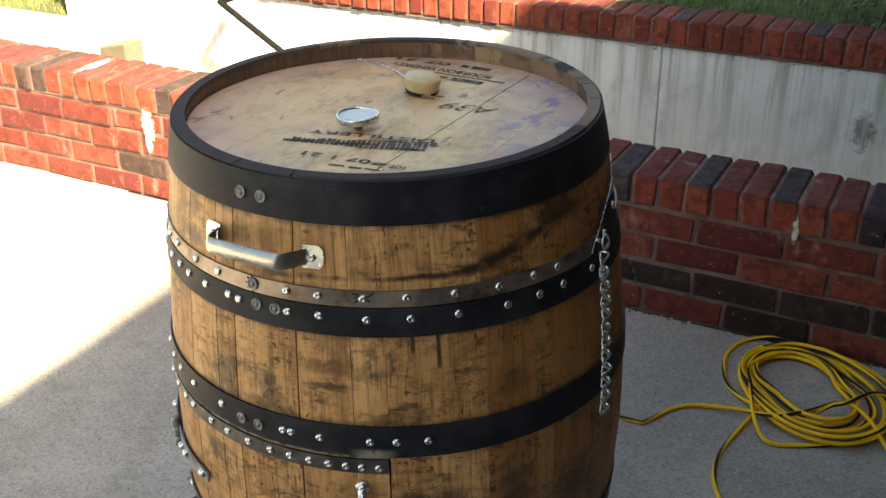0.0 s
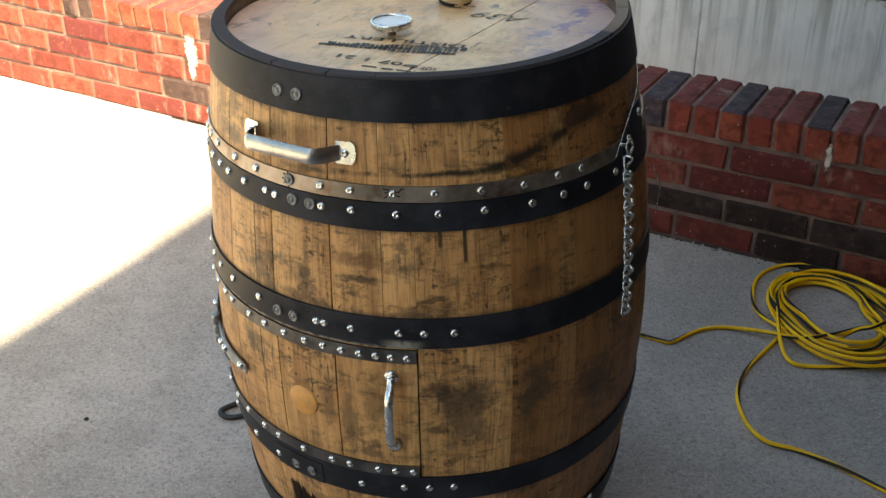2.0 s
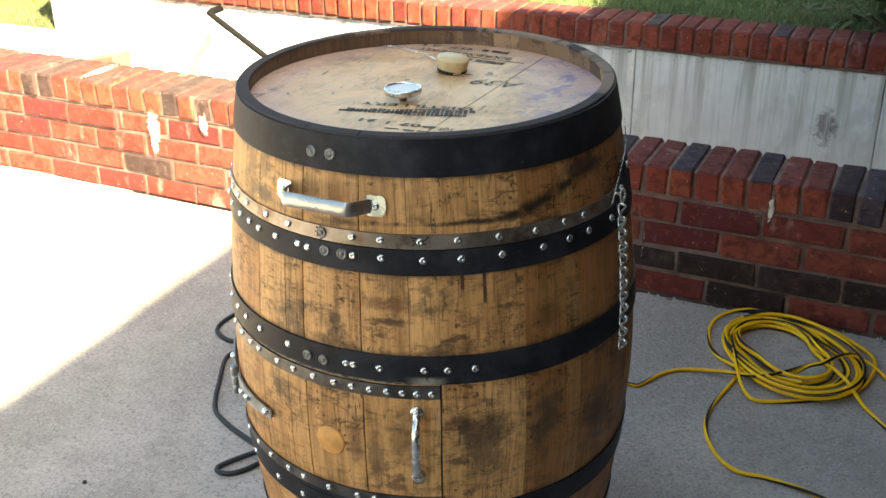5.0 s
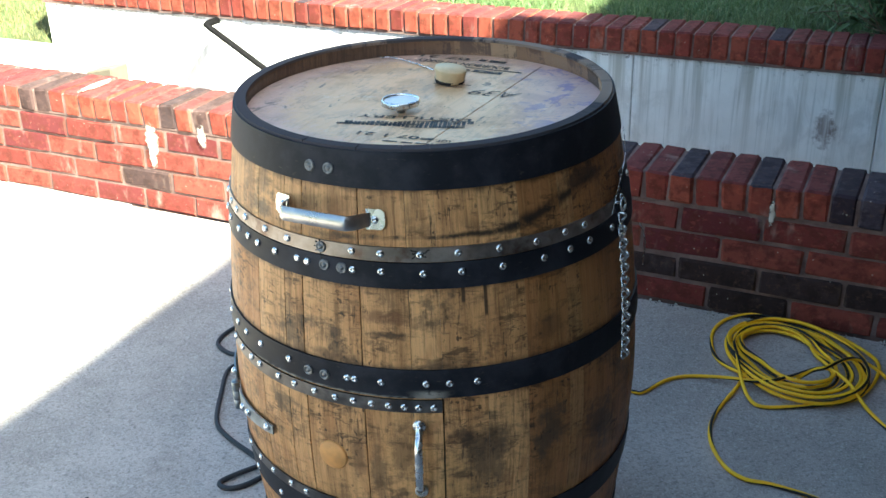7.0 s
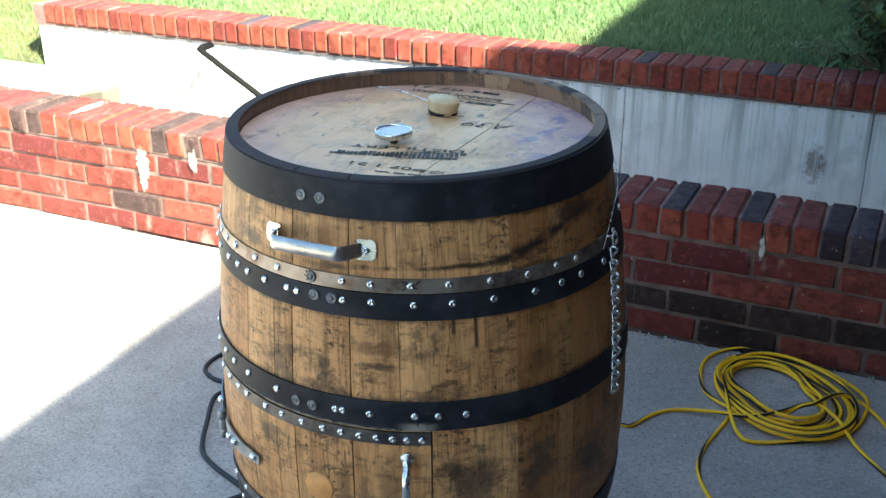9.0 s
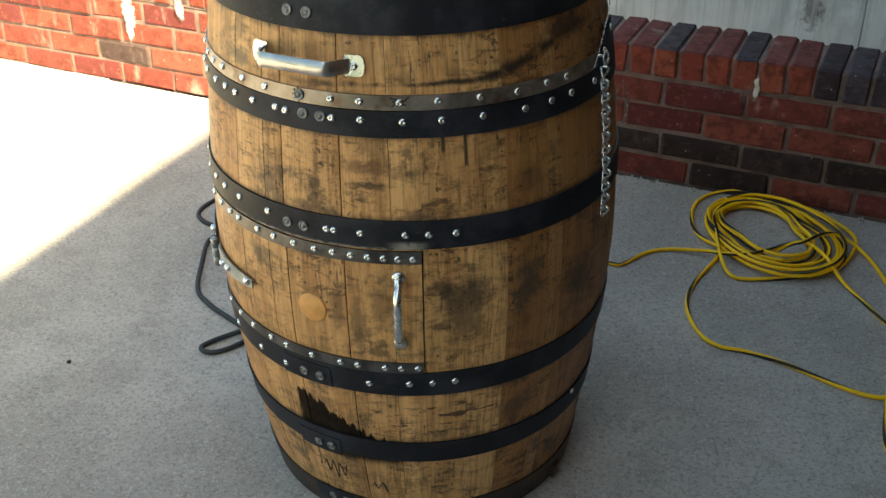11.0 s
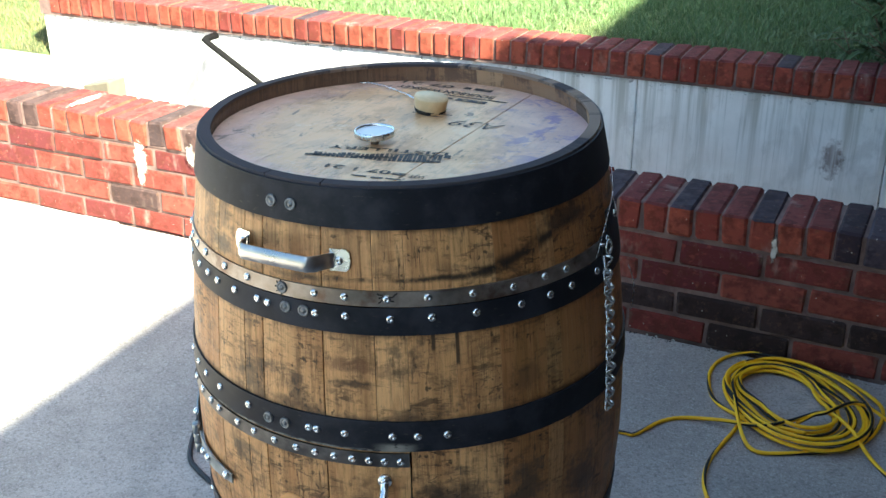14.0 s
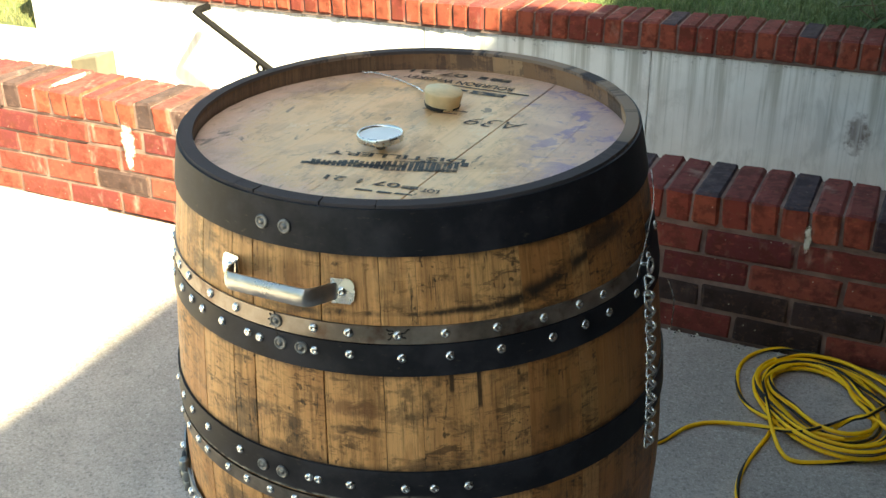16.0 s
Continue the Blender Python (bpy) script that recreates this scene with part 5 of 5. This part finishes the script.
smear(-1.845, 0, 0.045, 0.15, 5, True)


# crumbs of mortar and dirt along the foot of the wall
def crumbs():
    rnd = random.Random(31)
    bm = bmesh.new()
    for k in range(170):
        r = rnd.uniform(0.0015, 0.0055) * rnd.uniform(0.5, 1)
        p = on_wall(rnd.uniform(-0.3, 1.3), NEAR - 0.006 - abs(rnd.gauss(0, 0.012)), r * 0.4)
        bmesh.ops.create_icosphere(bm, subdivisions=1, radius=r, matrix=Matrix.Translation(p) @ pose(0, 0, 0, rnd.uniform(0, 90), rnd.uniform(0, 90), 0) @ Matrix.Diagonal((1, 0.8, 0.5, 1)))
    k = Mat("crumbs", 0.9)
    tagged(new("crumbs", link("crumbs", bm, k.done(k.mix(k.span(k.island(), 0.45, 0.6), (0.05, 0.045, 0.04), (0.55, 0.52, 0.47))))), "mortar crumbs and dirt along the foot of the wall", "crumbs", kind="stuff")


crumbs()


# ---- lawn and shrub ----
def blades(name, count, area, tall, material, label, seed, mask=None):
    rnd = random.Random(seed)
    verts, faces = [], []
    made = 0
    while made < count:
        s, k = rnd.uniform(area[0], area[1]), rnd.uniform(area[2], area[3])
        if mask and not mask(s, k, rnd):
            continue
        made += 1
        base = on_wall(s, k, lawn_height(s, k) - 0.004)
        h = tall * rnd.uniform(0.5, 1.25)
        a = rnd.uniform(0, math.tau)
        w = Vector((math.cos(a), math.sin(a), 0)) * rnd.uniform(0.0009, 0.0019)
        b = rnd.uniform(0, math.tau)
        lean = Vector((math.cos(b), math.sin(b), 0)) * h * rnd.uniform(0.15, 1.1)
        mid = base + lean * 0.3 + Vector((0, 0, h * 0.6))
        tip = base + lean + Vector((0, 0, h * rnd.uniform(0.75, 1.0)))
        i = len(verts)
        verts += [base - w, base + w, mid + w * 0.8, mid - w * 0.8, tip]
        faces += [(i, i + 1, i + 2, i + 3), (i + 3, i + 2, i + 4)]
    me = bpy.data.meshes.new(name)
    me.from_pydata([tuple(v) for v in verts], [], faces)
    me.materials.append(material)
    tagged(new(name, me), label, "grass", kind="stuff")


blades("lawn_grass", 170000, (-3.3, 2.2, FAR + 0.2, FAR + 2.9), 0.04, BLADE, "short green lawn grass behind the wall", 11)
blades("lawn_grass", 14000, (-6.0, -3.36, FAR + 0.35, FAR + 2.6), 0.05, BLADE, "green lawn grass past the wall's end", 12)
blades("dry_grass", 9000, (-5.6, -3.33, FAR + 0.01, FAR + 0.5), 0.045, STRAW, "dry straw-coloured grass beside the landing", 13)


def leaf(bm, base, way, up, length, wide, fold=0.25):
    side = way.cross(up).normalized() * wide / 2
    lift = side.cross(way).normalized()
    spine = [base + way * length * f - up * 0.18 * length * f * f for f in (0, 0.35, 0.7, 1.0)]
    widths = (0.1, 1.0, 0.75, 0.0)
    left = [bm.verts.new(p - side * w + lift * fold * wide * w * 0.5) for p, w in zip(spine[:3], widths)]
    right = [bm.verts.new(p + side * w + lift * fold * wide * w * 0.5) for p, w in zip(spine[:3], widths)]
    mid = [bm.verts.new(p) for p in spine]
    for i in range(2):
        bm.faces.new((left[i], mid[i], mid[i + 1], left[i + 1]))
        bm.faces.new((mid[i], right[i], right[i + 1], mid[i + 1]))
    bm.faces.new((left[2], mid[2], mid[3]))
    bm.faces.new((mid[2], right[2], mid[3]))


def shrub():
    rnd = random.Random(21)
    foot = on_wall(0.56, FAR + 0.36, 0.34)
    root = tagged(new("shrub"), "dark green leafy shrub with bare twigs on the lawn", "shrub")
    root.location = foot
    dark, fresh = bmesh.new(), bmesh.new()
    for k in range(70):
        a = rnd.uniform(0, math.tau)
        base = Vector((0.05 * math.cos(a), 0.05 * math.sin(a), 0))
        spread = rnd.uniform(0.08, 0.42)
        tip = ALONG * spread * math.cos(a) + OUT * spread * 0.55 * math.sin(a) + Vector((0, 0, rnd.uniform(0.05, 0.56)))
        path = smooth_path([base, base.lerp(tip, 0.5) + Vector((0, 0, 0.05)), tip], 5)
        stem = bmesh.new()
        tube(stem, path, rnd.uniform(0.0009, 0.002), 5)
        part("stem", stem, TWIG, root, "", True)
        for j in range(rnd.randint(20, 30)):
            p = path[rnd.randint(1, len(path) - 1)] if j > 5 else path[-1]
            w = Vector((rnd.uniform(-1, 1), rnd.uniform(-1, 1), rnd.uniform(-0.4, 0.8))).normalized()
            narrow = k % 3
            leaf(dark, p, w, Vector((0, 0, 1)) if abs(w.z) < 0.9 else ALONG, rnd.uniform(0.045, 0.09), 0.01 if narrow else 0.026)
    for x, y, z in ((-0.075, -0.1, 0.29), (-0.05, -0.12, 0.28), (0.0, -0.1, 0.2), (0.12, -0.1, 0.26), (0.2, -0.08, 0.18)):
        p = ALONG * x + OUT * y + Vector((0, 0, z))
        for j in range(2):
            leaf(fresh, p, Vector((rnd.uniform(-0.4, 0.4), rnd.uniform(-0.3, 0.3), -1)).normalized(), -OUT, rnd.uniform(0.06, 0.09), 0.028)
    for k in range(9):
        a = rnd.uniform(-1.0, 0.9)
        stem = bmesh.new()
        tube(stem, [Vector((0, 0, 0.01)) + OUT * -0.12 + ALONG * rnd.uniform(-0.2, 0.2), OUT * -0.16 + ALONG * a * 0.35 + Vector((0, 0, rnd.uniform(0.03, 0.3)))], 0.0018, 5)
        part("stem", stem, TWIG, root, "", True)
    part("foliage", dark, SHRUB, root)
    part("young_foliage", fresh, FRESH, root, "bright young leaves")


shrub()

# ---- bricks ----
random.seed(7)


def brick_mesh(name, size, material, seed, bevel=0.0045):
    rnd = random.Random(seed)
    bm = bmesh.new()
    box(bm, size, None, bevel)
    for v in bm.verts:
        v.co += Vector((rnd.uniform(-1, 1), rnd.uniform(-1, 1), rnd.uniform(-1, 1))) * 0.0024
    return link(name, bm, material)


STRETCH = [[brick_mesh("brick", (0.197, 0.09, 0.0615), m, 10 * j + i) for i in range(4)] for j, m in enumerate((FACING, SMOKED, SUNLIT_DARK))]
ROWLOCK = [[brick_mesh("brick", (0.0588, DEEP + 0.014, 0.079), m, 50 + 10 * j + i, 0.0058) for i in range(4)] for j, m in enumerate((RED, BLUE, SUNLIT_DARK, RED))]


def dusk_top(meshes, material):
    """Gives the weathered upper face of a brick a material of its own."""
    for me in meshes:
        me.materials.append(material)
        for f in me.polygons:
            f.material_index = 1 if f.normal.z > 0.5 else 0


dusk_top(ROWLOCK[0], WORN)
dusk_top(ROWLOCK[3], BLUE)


def lay(mesh, owner, s, out, z, wobble=0.0025):
    ob = part("brick", mesh, None, owner)
    ob.matrix_local = Matrix.Translation((s, out + random.uniform(-wobble, wobble), z + random.uniform(-0.001, 0.001))) @ pose(
        0, 0, 0, random.uniform(-0.9, 0.9), random.uniform(-0.7, 0.7), random.uniform(-0.7, 0.7))


COURSE, FOOT = 0.0706, 0.0
PHASE = (0.228, 0.145, 0.044, 0.14)
# dark bricks left of -0.9 use the lighter copy, coloured as sunlit
DARK_AT = ((0.335,), (0.245, 0.44, 0.63, -1.615, 0.045), (), ())
for row in range(4):
    s = PHASE[row] - 0.206 * 20
    while s < 2.5:
        mid = s + 0.206 / 2
        if mid > -4.15:
            dark = any(abs(mid - d) < 0.1 for d in DARK_AT[row]) 
            lay(random.choice(STRETCH[2 if dark and mid < -0.9 else dark]), low_wall, mid, 0.045 - 0.001, FOOT + COURSE * row + 0.034)
        s += 0.206
top_dark, dark_caps = {1, 4}, {7, 8, 9, 14, 18, -2, -22, -24, -32, -33}
for i in range(-62, 38):
    mid = 0.0745 + 0.0651 * i
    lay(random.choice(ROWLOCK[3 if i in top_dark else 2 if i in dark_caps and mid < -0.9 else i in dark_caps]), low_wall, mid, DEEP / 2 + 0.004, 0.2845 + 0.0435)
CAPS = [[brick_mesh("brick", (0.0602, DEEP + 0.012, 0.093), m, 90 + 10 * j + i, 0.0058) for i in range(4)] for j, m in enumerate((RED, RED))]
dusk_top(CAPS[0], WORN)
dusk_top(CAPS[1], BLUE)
for i in range(-44, 48):
    mid = -0.312 + 0.0665 * i
    if mid > -3.3:
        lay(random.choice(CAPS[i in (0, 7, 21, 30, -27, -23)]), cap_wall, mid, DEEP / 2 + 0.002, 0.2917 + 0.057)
